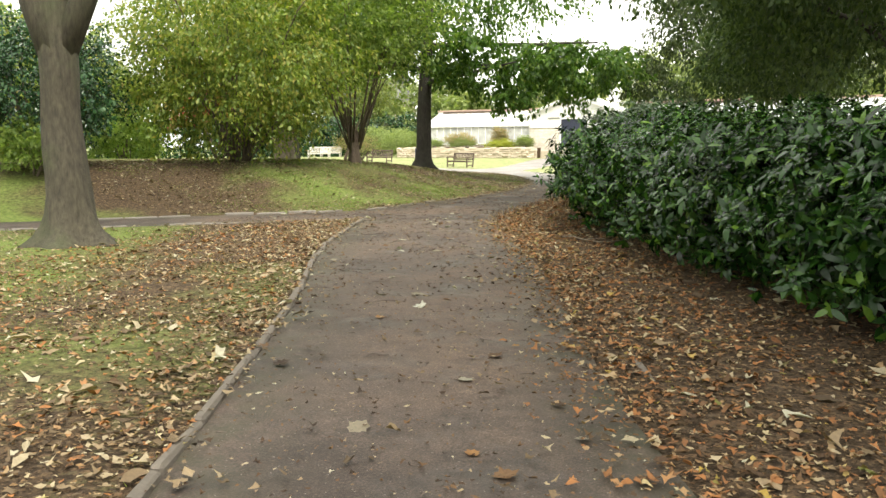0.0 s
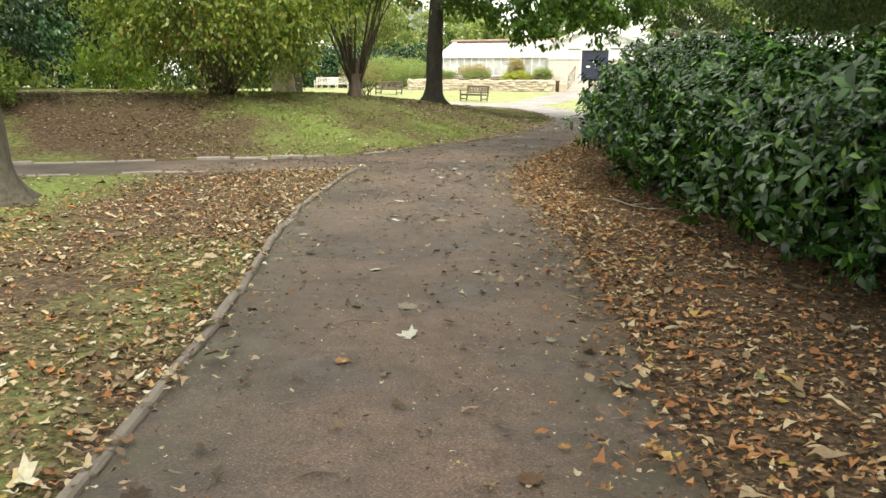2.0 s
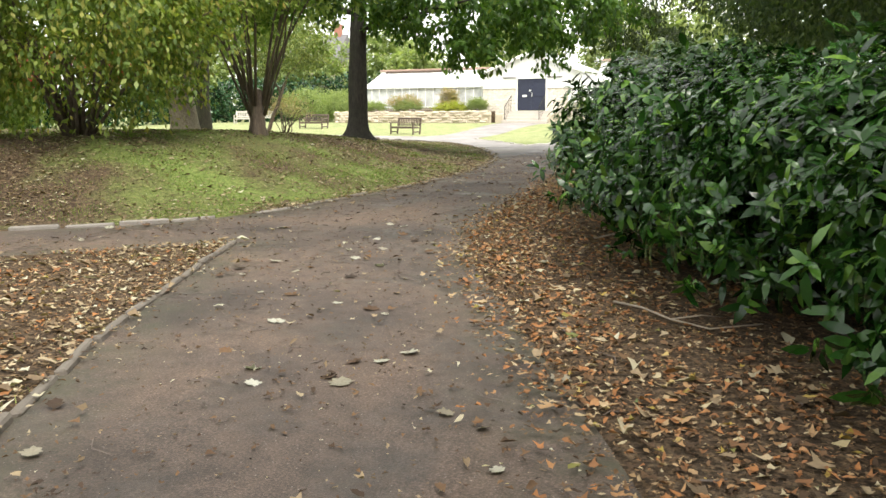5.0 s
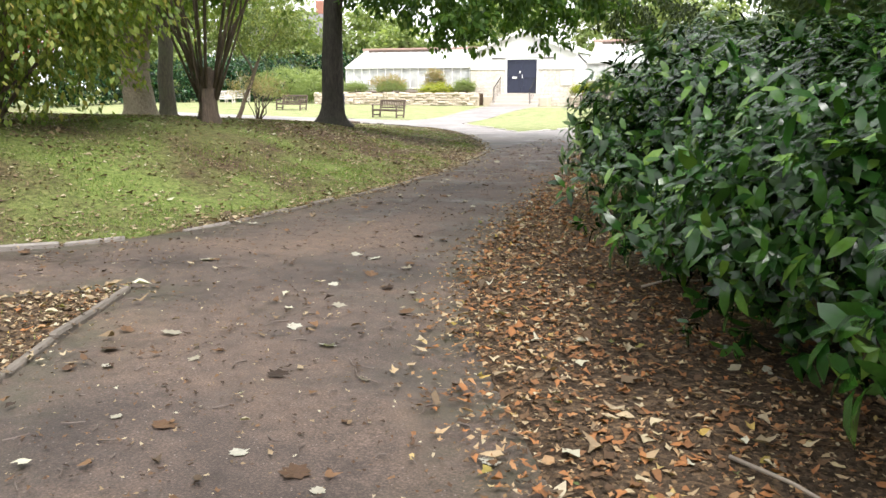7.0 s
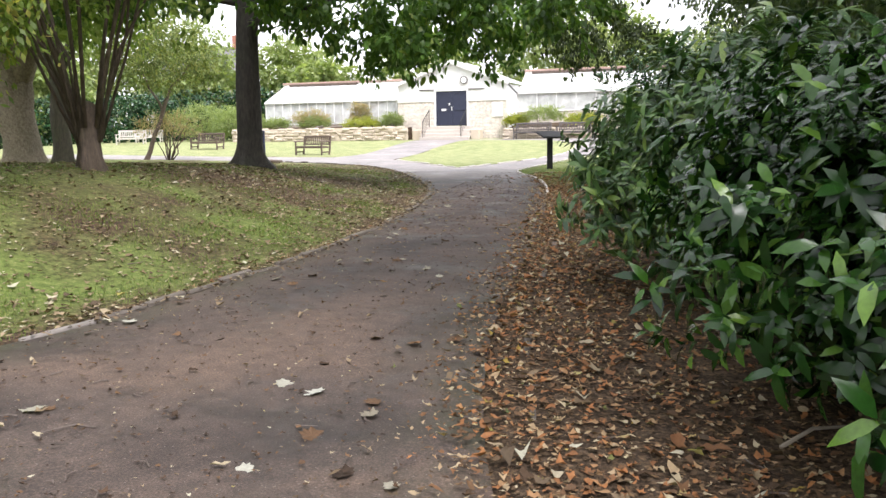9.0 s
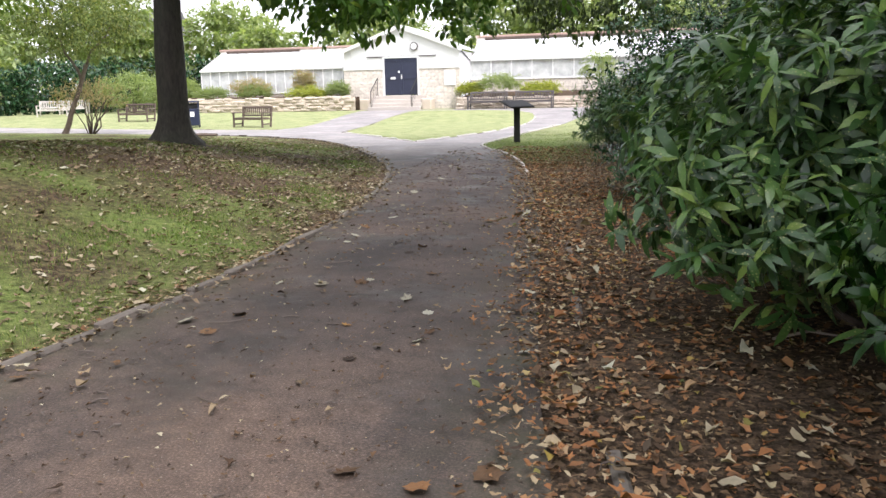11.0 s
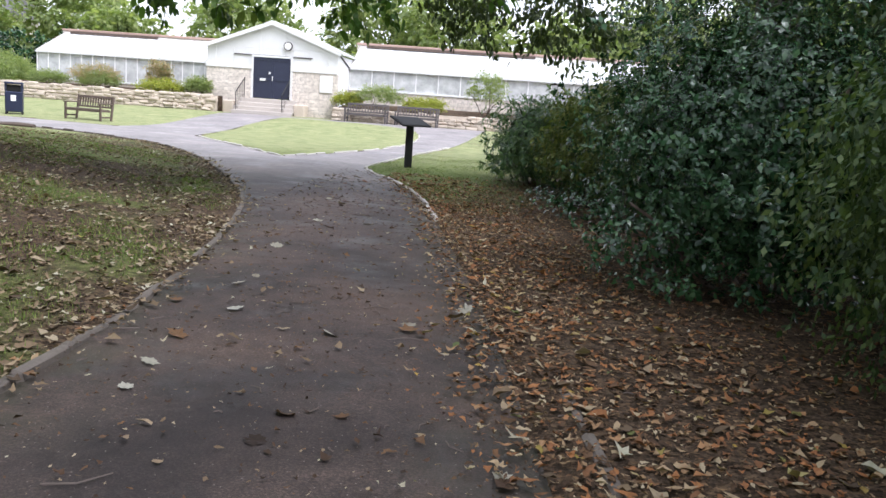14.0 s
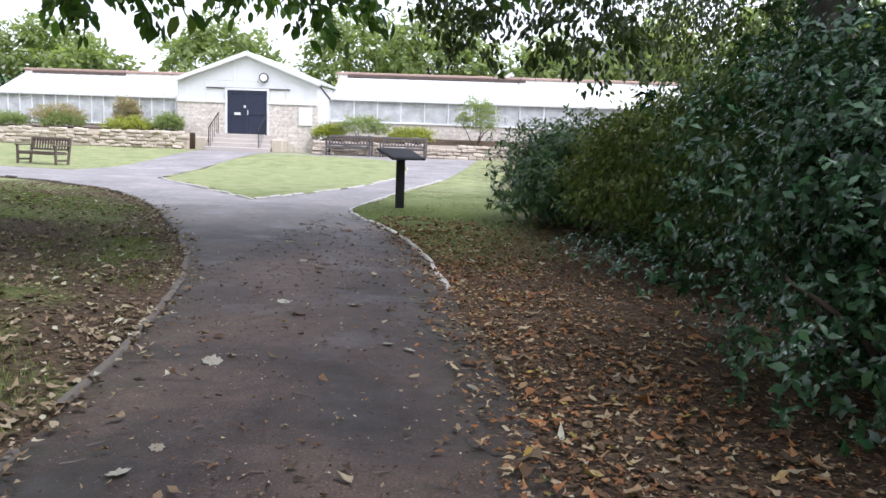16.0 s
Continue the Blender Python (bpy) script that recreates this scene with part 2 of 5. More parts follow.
M_OLIVE = leaf_mat("olive_leaf", [(0.0, (0.07, 0.1, 0.026)), (0.5, (0.13, 0.17, 0.04)), (1.0, (0.24, 0.25, 0.07))], 0.5, 0.35)
M_BEECH = leaf_mat("dark_beech_leaf", [(0.0, (0.03, 0.045, 0.016)), (0.6, (0.055, 0.085, 0.026)), (1.0, (0.11, 0.14, 0.04))], 0.45, 0.35)
# Distant foliage: haze and overbright light put into a paler leaf colour.
M_HAZY = leaf_mat("hazy_distant_leaf", [(0.0, (0.17, 0.22, 0.09)), (0.6, (0.28, 0.34, 0.15)), (1.0, (0.38, 0.41, 0.2))], 0.6, 0.5)
M_AUTUMN = leaf_mat("autumn_shrub_leaf", [(0.0, (0.2, 0.24, 0.09)), (0.5, (0.36, 0.29, 0.15)), (1.0, (0.5, 0.33, 0.23))], 0.6, 0.35)
M_LIME = leaf_mat("lime_shrub_leaf", [(0.0, (0.2, 0.25, 0.03)), (1.0, (0.45, 0.45, 0.07))], 0.6, 0.3)
M_BERRY = leaf_mat("red_flower", [(0.0, (0.4, 0.03, 0.03)), (1.0, (0.55, 0.1, 0.08))], 0.6, 0.2)
M_LITTER = leaf_mat("fallen_leaves", [(0.0, (0.055, 0.033, 0.02)), (0.22, (0.13, 0.074, 0.04)), (0.42, (0.22, 0.1, 0.044)), (0.64, (0.34, 0.145, 0.055)), (0.78, (0.33, 0.21, 0.115)), (0.95, (0.42, 0.35, 0.24)), (0.975, (0.36, 0.24, 0.05)), (1.0, (0.1, 0.13, 0.05))], 0.75, 0.1, 0.25)
M_TAN = leaf_mat("tan_fallen_leaves", [(0.0, (0.075, 0.052, 0.035)), (0.35, (0.18, 0.125, 0.078)), (0.65, (0.29, 0.215, 0.14)), (0.88, (0.37, 0.31, 0.22)), (0.98, (0.46, 0.44, 0.36)), (1.0, (0.33, 0.27, 0.08))], 0.75, 0.1, 0.25)
M_PALE = leaf_mat("pale_fallen_leaf", [(0.0, (0.2, 0.17, 0.13)), (0.6, (0.33, 0.31, 0.26)), (1.0, (0.44, 0.43, 0.39))], 0.75, 0.1, 0.25)
M_ORANGE = leaf_mat("orange_fallen_leaf", [(0.0, (0.2, 0.09, 0.045)), (1.0, (0.28, 0.16, 0.06))], 0.75, 0.1, 0.25)
M_BROWN = leaf_mat("brown_fallen_leaf", [(0.0, (0.03, 0.02, 0.015)), (0.5, (0.08, 0.046, 0.028)), (1.0, (0.17, 0.095, 0.05))], 0.75, 0.1, 0.25)
M_BLADE = leaf_mat("grass_blade", [(0.0, (0.08, 0.13, 0.025)), (0.6, (0.15, 0.23, 0.04)), (0.9, (0.26, 0.3, 0.08)), (1.0, (0.34, 0.29, 0.15))], 0.6, 0.35)
M_TWIG = plain_mat("dead_twig", (0.07, 0.05, 0.04), (0.14, 0.11, 0.09))
M_PALETWIG = plain_mat("pale_bare_wood", (0.2, 0.16, 0.12), (0.32, 0.27, 0.21), 9, 0.85, 0, 0.3)
M_BARK = bark_mat("grey_brown_bark", (0.02, 0.017, 0.011), (0.066, 0.057, 0.037), (0.045, 0.055, 0.02))
M_DARKBARK = bark_mat("dark_oak_bark", (0.022, 0.02, 0.017), (0.07, 0.06, 0.05), (0.035, 0.04, 0.025))
M_PLANE = bark_mat("flaking_plane_bark", (0.14, 0.11, 0.08), (0.34, 0.28, 0.21), (0.16, 0.14, 0.09), 5)
M_STEM = bark_mat("shrub_stem_bark", (0.06, 0.045, 0.035), (0.16, 0.12, 0.09), (0.09, 0.09, 0.05))
M_KERB = plain_mat("weathered_edging_stone", (0.08, 0.068, 0.056), (0.17, 0.145, 0.12), 5, 0.9, 0, 0.6, 45)
M_PALEKERB = plain_mat("pale_edging_stone", (0.4, 0.37, 0.33), (0.6, 0.57, 0.53), 5, 0.9, 0, 0.6, 45)
M_MIDKERB = plain_mat("side_path_edging_stone", (0.14, 0.125, 0.11), (0.26, 0.235, 0.21), 5, 0.9, 0, 0.6, 45)
M_WALLSTONE = plain_mat("buff_sandstone", (0.44, 0.37, 0.29), (0.62, 0.54, 0.44), 3, 0.9, 0, 0.6, 30)
M_ASHLAR = stone_mat("coursed_sandstone")
M_COPING = plain_mat("red_brick_coping", (0.42, 0.27, 0.21), (0.54, 0.4, 0.33), 4, 0.9)
M_WHITE = plain_mat("white_painted_wood", (0.74, 0.74, 0.72), (0.82, 0.82, 0.8), 3, 0.55, 0, 0.1)
M_NAVY = plain_mat("navy_painted_door", (0.018, 0.022, 0.045), (0.03, 0.035, 0.065), 5, 0.45, 0, 0.1)
M_BIN = plain_mat("navy_bin_plastic", (0.015, 0.02, 0.05), (0.025, 0.032, 0.07), 5, 0.4, 0, 0.05)
M_WOOD = plain_mat("weathered_bench_wood", (0.07, 0.05, 0.04), (0.15, 0.11, 0.085), 9, 0.75, 0, 0.4, 40)
M_GREYWOOD = plain_mat("silvered_bench_wood", (0.075, 0.066, 0.064), (0.14, 0.125, 0.12), 9, 0.8, 0, 0.4, 40)
M_PALEBENCH = plain_mat("pale_bench_wood", (0.5, 0.47, 0.42), (0.62, 0.58, 0.52), 6, 0.8)
M_BLACK = plain_mat("black_painted_metal", (0.012, 0.012, 0.013), (0.03, 0.03, 0.03), 6, 0.85, 0.0, 0.1)
M_IRON = plain_mat("dark_handrail_iron", (0.02, 0.02, 0.022), (0.05, 0.05, 0.05), 6, 0.5, 0.6, 0.1)
M_CONCRETE = plain_mat("pale_concrete_step", (0.42, 0.38, 0.33), (0.55, 0.5, 0.45), 4, 0.9)
M_MULCH = leaf_mat("leaf_mulch", [(0.0, (0.045, 0.029, 0.018)), (0.4, (0.12, 0.077, 0.046)), (0.7, (0.23, 0.14, 0.073)), (0.92, (0.34, 0.25, 0.16)), (1.0, (0.44, 0.37, 0.26))], 0.85, 0.05, 0.2)
M_GLASS, M_ROOFGLASS = glass_mat("dusty_glass", 0.72), glass_mat("whitewashed_roof_glass", 0.88)
M_PAPER = plain_mat("white_paper_notice", (0.75, 0.75, 0.73), (0.8, 0.8, 0.78), 2, 0.6, 0, 0.02)
M_SLATE = plain_mat("grey_slate_roof", (0.1, 0.1, 0.11), (0.18, 0.17, 0.17), 3, 0.8)
M_RENDER = plain_mat("cream_house_wall", (0.55, 0.5, 0.42), (0.66, 0.6, 0.5), 2, 0.9)
M_BRICK = plain_mat("red_house_brick", (0.3, 0.13, 0.09), (0.42, 0.2, 0.14), 3, 0.9)
M_PANE = plain_mat("dark_window_pane", (0.04, 0.05, 0.06), (0.07, 0.08, 0.09), 2, 0.1, 0, 0.0)
M_HOLE_SHADE = plain_mat("bin_opening_shade", (0.006, 0.006, 0.006), (0.012, 0.012, 0.012), 2, 0.9)


# ---- builders ----
def mesh_obj(name, verts, faces, material, parent=None, smooth=False):
    """One mesh object from arrays of vertices and equal-sided faces, or a list of mixed faces."""
    me = bpy.data.meshes.new(name)
    if isinstance(faces, np.ndarray):
        k = faces.shape[1]
        me.vertices.add(len(verts))
        me.vertices.foreach_set("co", np.asarray(verts, dtype=np.float32).ravel())
        me.loops.add(faces.size)
        me.loops.foreach_set("vertex_index", faces.astype(np.int32).ravel())
        me.polygons.add(len(faces))
        me.polygons.foreach_set("loop_start", np.arange(0, faces.size, k, dtype=np.int32))
        me.update(calc_edges=True)
    else:
        me.from_pydata([tuple(v) for v in verts], [], faces)
    if smooth:
        me.polygons.foreach_set("use_smooth", [True] * len(me.polygons))
    me.materials.append(material)
    ob = new(name, me)
    ob.parent = parent
    return ob


class Geo:
    """Collects boxes, tubes and faces for one mesh."""

    def __init__(self):
        self.v, self.f = [], []

    def put(self, verts, faces, m=None):
        k = len(self.v)
        self.v += [tuple(m @ Vector(p)) if m else tuple(p) for p in verts]
        self.f += [tuple(i + k for i in f) for f in faces]
        return self

    def box(self, x0, y0, z0, x1, y1, z1, c=0.006, m=None):
        """A box with its edges chamfered by c."""
        c = min(c, (x1 - x0) / 3, (y1 - y0) / 3, (z1 - z0) / 3)
        lo, hi, ids, verts, faces = (x0, y0, z0), (x1, y1, z1), {}, [], []
        for s in [(a, b, d) for a in (0, 1) for b in (0, 1) for d in (0, 1)]:
            for ax in range(3):
                p = [(hi[i] if s[i] else lo[i]) + (0 if i == ax else (-c if s[i] else c)) for i in range(3)]
                ids[s, ax] = len(verts)
                verts.append(p)
        for ax in range(3):
            u, w = (ax + 1) % 3, (ax + 2) % 3
            for side in (0, 1):
                q = []
                for a, b in ((0, 0), (1, 0), (1, 1), (0, 1)):
                    s = [0, 0, 0]
                    s[ax], s[u], s[w] = side, a, b
                    q.append(ids[tuple(s), ax])
                faces.append(q if side else q[::-1])
            for a in (0, 1):
                for b in (0, 1):
                    s0, s1 = [0, 0, 0], [0, 0, 0]
                    s0[u] = s1[u] = a
                    s0[w] = s1[w] = b
                    s1[ax] = 1
                    s0, s1 = tuple(s0), tuple(s1)
                    q = [ids[s0, u], ids[s1, u], ids[s1, w], ids[s0, w]]
                    faces.append(q if a != b else q[::-1])
        for s in [(a, b, d) for a in (0, 1) for b in (0, 1) for d in (0, 1)]:
            q = [ids[s, 0], ids[s, 1], ids[s, 2]]
            faces.append(q if sum(s) % 2 else q[::-1])
        return self.put(verts, faces, m)

    def tube(self, pts, radii, n=8, rough=0.0, seed=0):
        """A tapered tube along points; rough: share by which its rings are uneven."""
        pts = [Vector(p) for p in pts]
        k, last = len(self.v), len(pts) - 1
        ref = Vector((1, 0, 0)) if abs((pts[-1] - pts[0]).normalized().x) < 0.8 else Vector((0, 1, 0))
        for i, p in enumerate(pts):
            d = (pts[min(i + 1, last)] - pts[max(i - 1, 0)]).normalized()
            a = ref.cross(d).normalized()
            b = d.cross(a)
            for j in range(n):
                w = 2 * math.pi * j / n
                r = radii[i] * (1 + rough * noise.noise(Vector((math.cos(w) * 1.7 + seed, math.sin(w) * 1.7, p.z * 0.5 + seed))))
                self.v.append(tuple(p + (a * math.cos(w) + b * math.sin(w)) * r))
        for i in range(last):
            for j in range(n):
                j2 = (j + 1) % n
                self.f.append((k + i * n + j, k + i * n + j2, k + (i + 1) * n + j2, k + (i + 1) * n + j))
        self.f.append(tuple(k + j for j in range(n))[::-1])
        self.f.append(tuple(k + last * n + j for j in range(n)))
        return self


def part(name, geo, material, parent, label="", smooth=False):
    ob = mesh_obj(name, geo.v, geo.f, material, parent, smooth)
    if label:
        ob["label"] = label
    return ob


def thing(name, x, y, z, turn, label, category, group=""):
    ob = new(name)
    ob.matrix_basis = pose(x, y, z, 0, 0, turn)
    return tagged(ob, label, category, group)


rng = np.random.default_rng(7)


def unit(a):
    return a / np.maximum(np.linalg.norm(a, axis=1, keepdims=True), 1e-9)


def leaves(pos, axis, up, length, width, broad=0, sag=0.15):
    """Vertices and triangles of one leaf at each position, pointing along axis, its face towards up."""
    n = len(pos)
    axis = unit(axis)
    side = unit(np.cross(axis, up))
    nrm = np.cross(side, axis)
    L, W = np.broadcast_to(length, n)[:, None], np.broadcast_to(width, n)[:, None]
    if broad == 1:
        mid, tip = pos + axis * L * 0.5 + nrm * L * 0.04, pos + axis * L - nrm * L * sag
        lf, rt = pos + axis * L * 0.48 + side * W * 0.46 + nrm * L * 0.06, pos + axis * L * 0.48 - side * W * 0.46 + nrm * L * 0.06
        V = np.stack([pos, mid, tip, lf, rt], 1).reshape(-1, 3)
        F = np.array([[0, 1, 3], [3, 1, 2], [0, 4, 1], [4, 2, 1]])
        return V, (np.arange(n)[:, None, None] * 5 + F).reshape(-1, 3)
    if broad:
        mid, tip = pos + axis * L * 0.5 + nrm * L * 0.04, pos + axis * L - nrm * L * sag
        l1, l2 = pos + axis * L * 0.28 + side * W * 0.42 + nrm * L * 0.05, pos + axis * L * 0.68 + side * W * 0.4 - nrm * L * sag * 0.2
        r1, r2 = pos + axis * L * 0.28 - side * W * 0.42 + nrm * L * 0.05, pos + axis * L * 0.68 - side * W * 0.4 - nrm * L * sag * 0.2
        V = np.stack([pos, mid, tip, l1, l2, r1, r2], 1).reshape(-1, 3)
        F = np.array([[0, 1, 3], [3, 1, 4], [4, 1, 2], [0, 5, 1], [5, 6, 1], [6, 2, 1]])
        return V, (np.arange(n)[:, None, None] * 7 + F).reshape(-1, 3)
    tip = pos + axis * L - nrm * L * sag
    lf, rt = pos + axis * L * 0.45 + side * W * 0.5, pos + axis * L * 0.45 - side * W * 0.5
    V = np.stack([pos, lf - nrm * W * 0.12, tip, rt - nrm * W * 0.12], 1).reshape(-1, 3)
    F = np.array([[0, 2, 1], [0, 3, 2]])
    return V, (np.arange(n)[:, None, None] * 4 + F).reshape(-1, 3)


def lobes(d, seed, amp=0.22, freq=2.2):
    """Uneven outline: a factor for each direction."""
    return np.array([1 + amp * noise.noise(Vector((x * freq + seed, y * freq - seed, z * freq))) + amp * 0.6 * noise.noise(Vector((x * freq * 2.3, y * freq * 2.3 + seed, z * freq * 2.3))) for x, y, z in d])


def sphere_dirs(n, zmin=-1.0):
    z = rng.uniform(zmin, 1, n)
    a = rng.uniform(0, 2 * math.pi, n)
    r = np.sqrt(1 - z * z)
    return np.stack([r * np.cos(a), r * np.sin(a), z], 1)


def crown_mesh(centre, radii, clusters, per, size, spread, seed, droop=0.5, inner=0.45, zmin=-1.0, aspect=0.55, floor_z=None, fade=0.2, broad=0):
    """A crown of leaf sprays inside an uneven ellipsoid, with gaps between them."""
    d = sphere_dirs(clusters, zmin)
    r = (inner + (1 - inner) * rng.random(clusters) ** 0.6) * lobes(d, seed)
    c = np.asarray(centre) + d * np.asarray(radii) * r[:, None]
    spray = unit(d + rng.normal(0, 0.5, d.shape) + np.array([0, 0, -droop]))
    along = rng.uniform(-1, 1, (clusters, per, 1))
    p = c[:, None] + spray[:, None] * along * spread + rng.normal(0, spread * 0.3, (clusters, per, 3)) * np.array([1, 1, 0.32])
    p = p.reshape(-1, 3)
    ax = np.repeat(spray, per, 0) * 0.7 + rng.normal(0, 0.6, p.shape) + np.array([0, 0, -droop * 0.5])
    up = np.array([0, 0, 1.0]) + rng.normal(0, 0.45, p.shape)
    if floor_z is not None:
        keep = p[:, 2] > floor_z + fade * rng.random(len(p)) ** 2
        p, ax, up = p[keep], ax[keep], up[keep]
    L = size * rng.uniform(0.7, 1.3, len(p))
    V, F = leaves(p, ax, up, L, L * aspect, broad)
    return V, F, c


def merge(parts):
    V, F, k = [], [], 0
    for v, f in parts:
        V.append(v)
        F.append(f + k)
        k += len(v)
    return np.concatenate(V), np.concatenate(F)


def rosette_mesh(centre, radii, count, per, size, seed, layers=0.35, aspect=0.3, amp=0.2, lift=0.5, squash=3.0, zmin=-0.9, broad=1, clear=0.08):
    """Rosettes of broad leaves standing on an uneven, boxy mound."""
    d = sphere_dirs(count, zmin)
    q = (np.abs(d) ** squash).sum(1) ** (-1 / squash)
    r = q * np.minimum(lobes(d, seed, amp, 2.6) * lobes(d, seed + 40, 0.3, 5.5), 1.2) * (1 - layers * rng.random(count) ** 1.6)
    p = np.asarray(centre) + d * np.asarray(radii) * r[:, None]
    keep = p[:, 2] > clear * (0.6 + 0.8 * rng.random(count))
    p, d = p[keep], d[keep]
    out = unit(d / np.asarray(radii) + np.array([0, 0, 0.35]) + rng.normal(0, 0.35, d.shape))
    n = len(p)
    t1 = unit(np.cross(out, rng.normal(0, 1, out.shape)))
    t2 = np.cross(out, t1)
    ang = (np.arange(per) / per * 2 * math.pi)[None] + rng.uniform(0, 6.28, (n, 1)) + rng.normal(0, 0.25, (n, per))
    ax = t1[:, None] * np.cos(ang)[..., None] + t2[:, None] * np.sin(ang)[..., None] + out[:, None] * rng.normal(lift, 0.3, (n, per, 1)) + np.array([0, 0, -0.25])
    up = out[:, None] * 1.0 + np.array([0, 0, 0.5]) + rng.normal(0, 0.2, (n, per, 3))
    L = (size * rng.uniform(0.7, 1.15, (n, 1)) * rng.uniform(0.6, 1.2, (n, per))).ravel()
    pos = (p[:, None] + rng.normal(0, 0.02, (n, per, 3))).reshape(-1, 3)
    return leaves(pos, ax.reshape(-1, 3), up.reshape(-1, 3), L, L * aspect * rng.uniform(0.85, 1.15, len(L)), broad, 0.2)


# ---- plan ----
LEFT_1 = [(1.6, -6.0), (-1.2, -0.2), (-2.2, 1.7), (-3.21, 3.49), (-4.23, 5.3), (-5.2, 6.85), (-6.12, 8.25), (-7.0, 9.9), (-7.8, 11.6), (-8.3, 12.75)]
BRANCH_S = [(-8.55, 12.45), (-10.6, 10.5), (-11.8, 9.2), (-18.0, 3.0), (-26.0, -6.0)]
BRANCH_N = [(-28.0, -4.5), (-19.0, 4.6), (-13.2, 10.3), (-11.5, 12.4), (-10.28, 13.4), (-9.75, 14.4), (-9.48, 15.5)]
LEFT_2 = [(-9.48, 15.5), (-9.36, 17.1), (-9.3, 19.2), (-9.5, 21.8), (-9.9, 24.2), (-10.5, 26.7), (-11.2, 28.5), (-12.4, 31.0), (-13.9, 33.8), (-16.0, 36.7), (-19.6, 39.3), (-27.0, 42.2), (-40.0, 45.0)]
FAR_N = [(-40.0, 48.6), (-30.0, 46.2), (-24.0, 44.7), (-20.8, 44.0)]
DOOR_W = [(-20.8, 44.0), (-20.5, 46.5), (-20.8, 50.0), (-21.4, 57.0)]
DOOR_E = [(-18.1, 57.0), (-18.2, 52.0), (-17.7, 46.0), (-17.0, 41.5)]
TRI_W = [(-17.0, 41.5), (-15.3, 39.3), (-12.55, 35.6)]
TRI_E = [(-12.55, 35.6), (-11.5, 39.2), (-11.0, 43.0), (-10.8, 47.0), (-10.9, 50.5), (-11.6, 53.5), (-14.0, 55.3), (-18.0, 55.9)]
RIGHT = [(-8.4, 57.0), (-8.7, 52.0), (-9.3, 46.0), (-9.9, 40.0), (-10.15, 36.4), (-10.3, 34.4), (-10.1, 33.3), (-9.2, 31.3), (-8.35, 28.5), (-7.55, 23.8), (-7.2, 21.6), (-6.95, 19.6), (-6.75, 17.8), (-6.5, 15.9), (-6.05, 13.9), (-5.5, 12.5), (-4.5, 10.8), (-3.3, 8.7), (-2.15, 6.3), (-1.15, 4.2), (-0.45, 3.0), (1.0, 0.4), (4.3, -6.0)]


def smooth_line(pts, rounds=2):
    """Corner cutting that keeps both ends."""
    for _ in range(rounds):
        out = [pts[0]]
        for a, b in zip(pts, pts[1:]):
            out += [(a[0] * 0.75 + b[0] * 0.25, a[1] * 0.75 + b[1] * 0.25), (a[0] * 0.25 + b[0] * 0.75, a[1] * 0.25 + b[1] * 0.75)]
        pts = out + [pts[-1]]
    return pts


S = smooth_line
PATH_RING = S(LEFT_1) + S(BRANCH_S) + S(BRANCH_N) + S(LEFT_2) + S(FAR_N) + S(DOOR_W) + S(DOOR_E, 1)[:1] + [(-18.0, 57.0)] + S(RIGHT)
TRI_RING = S(TRI_W) + S(TRI_E)[1:] + S(DOOR_E)[3:]


def seg_dist(px, py, line):
    """Distance of points to a polyline."""
    best = np.full(np.shape(px), 1e9)
    for (ax, ay), (bx, by) in zip(line, line[1:]):
        dx, dy = bx - ax, by - ay
        k = np.clip(((px - ax) * dx + (py - ay) * dy) / max(dx * dx + dy * dy, 1e-9), 0, 1)
        best = np.minimum(best, np.hypot(px - ax - k * dx, py - ay - k * dy))
    return best


def inside(px, py, ring):
    px, py = np.asarray(px, float), np.asarray(py, float)
    c = np.zeros(px.shape, bool)
    for (ax, ay), (bx, by) in zip(ring, ring[1:] + ring[:1]):
        if ay != by:
            c ^= ((ay > py) != (by > py)) & (px < (bx - ax) * (py - ay) / (by - ay) + ax)
    return c


MOUND_RING = S(BRANCH_N) + S(LEFT_2) + [(-60.0, 50.0), (-60.0, -10.0)]
MOUND_EDGE = S(BRANCH_N) + S(LEFT_2)


def sstep(k):
    k = np.clip(k, 0, 1)
    return k * k * (3 - 2 * k)


def height(px, py):
    """The ground's height."""
    px, py = np.asarray(px, float), np.asarray(py, float)
    d = np.where(inside(px, py, MOUND_RING), seg_dist(px, py, MOUND_EDGE), 0)
    h = np.clip(0.95 - 0.055 * (py - 20), 0.22, 0.95) * sstep(d / 4.8)
    return h + 0.42 * sstep((py - 45) / 12.0)


def hz(x, y):
    return float(height(np.array([x]), np.array([y]))[0])


def on_path(px, py):
    return inside(px, py, PATH_RING) & ~inside(px, py, TRI_RING)


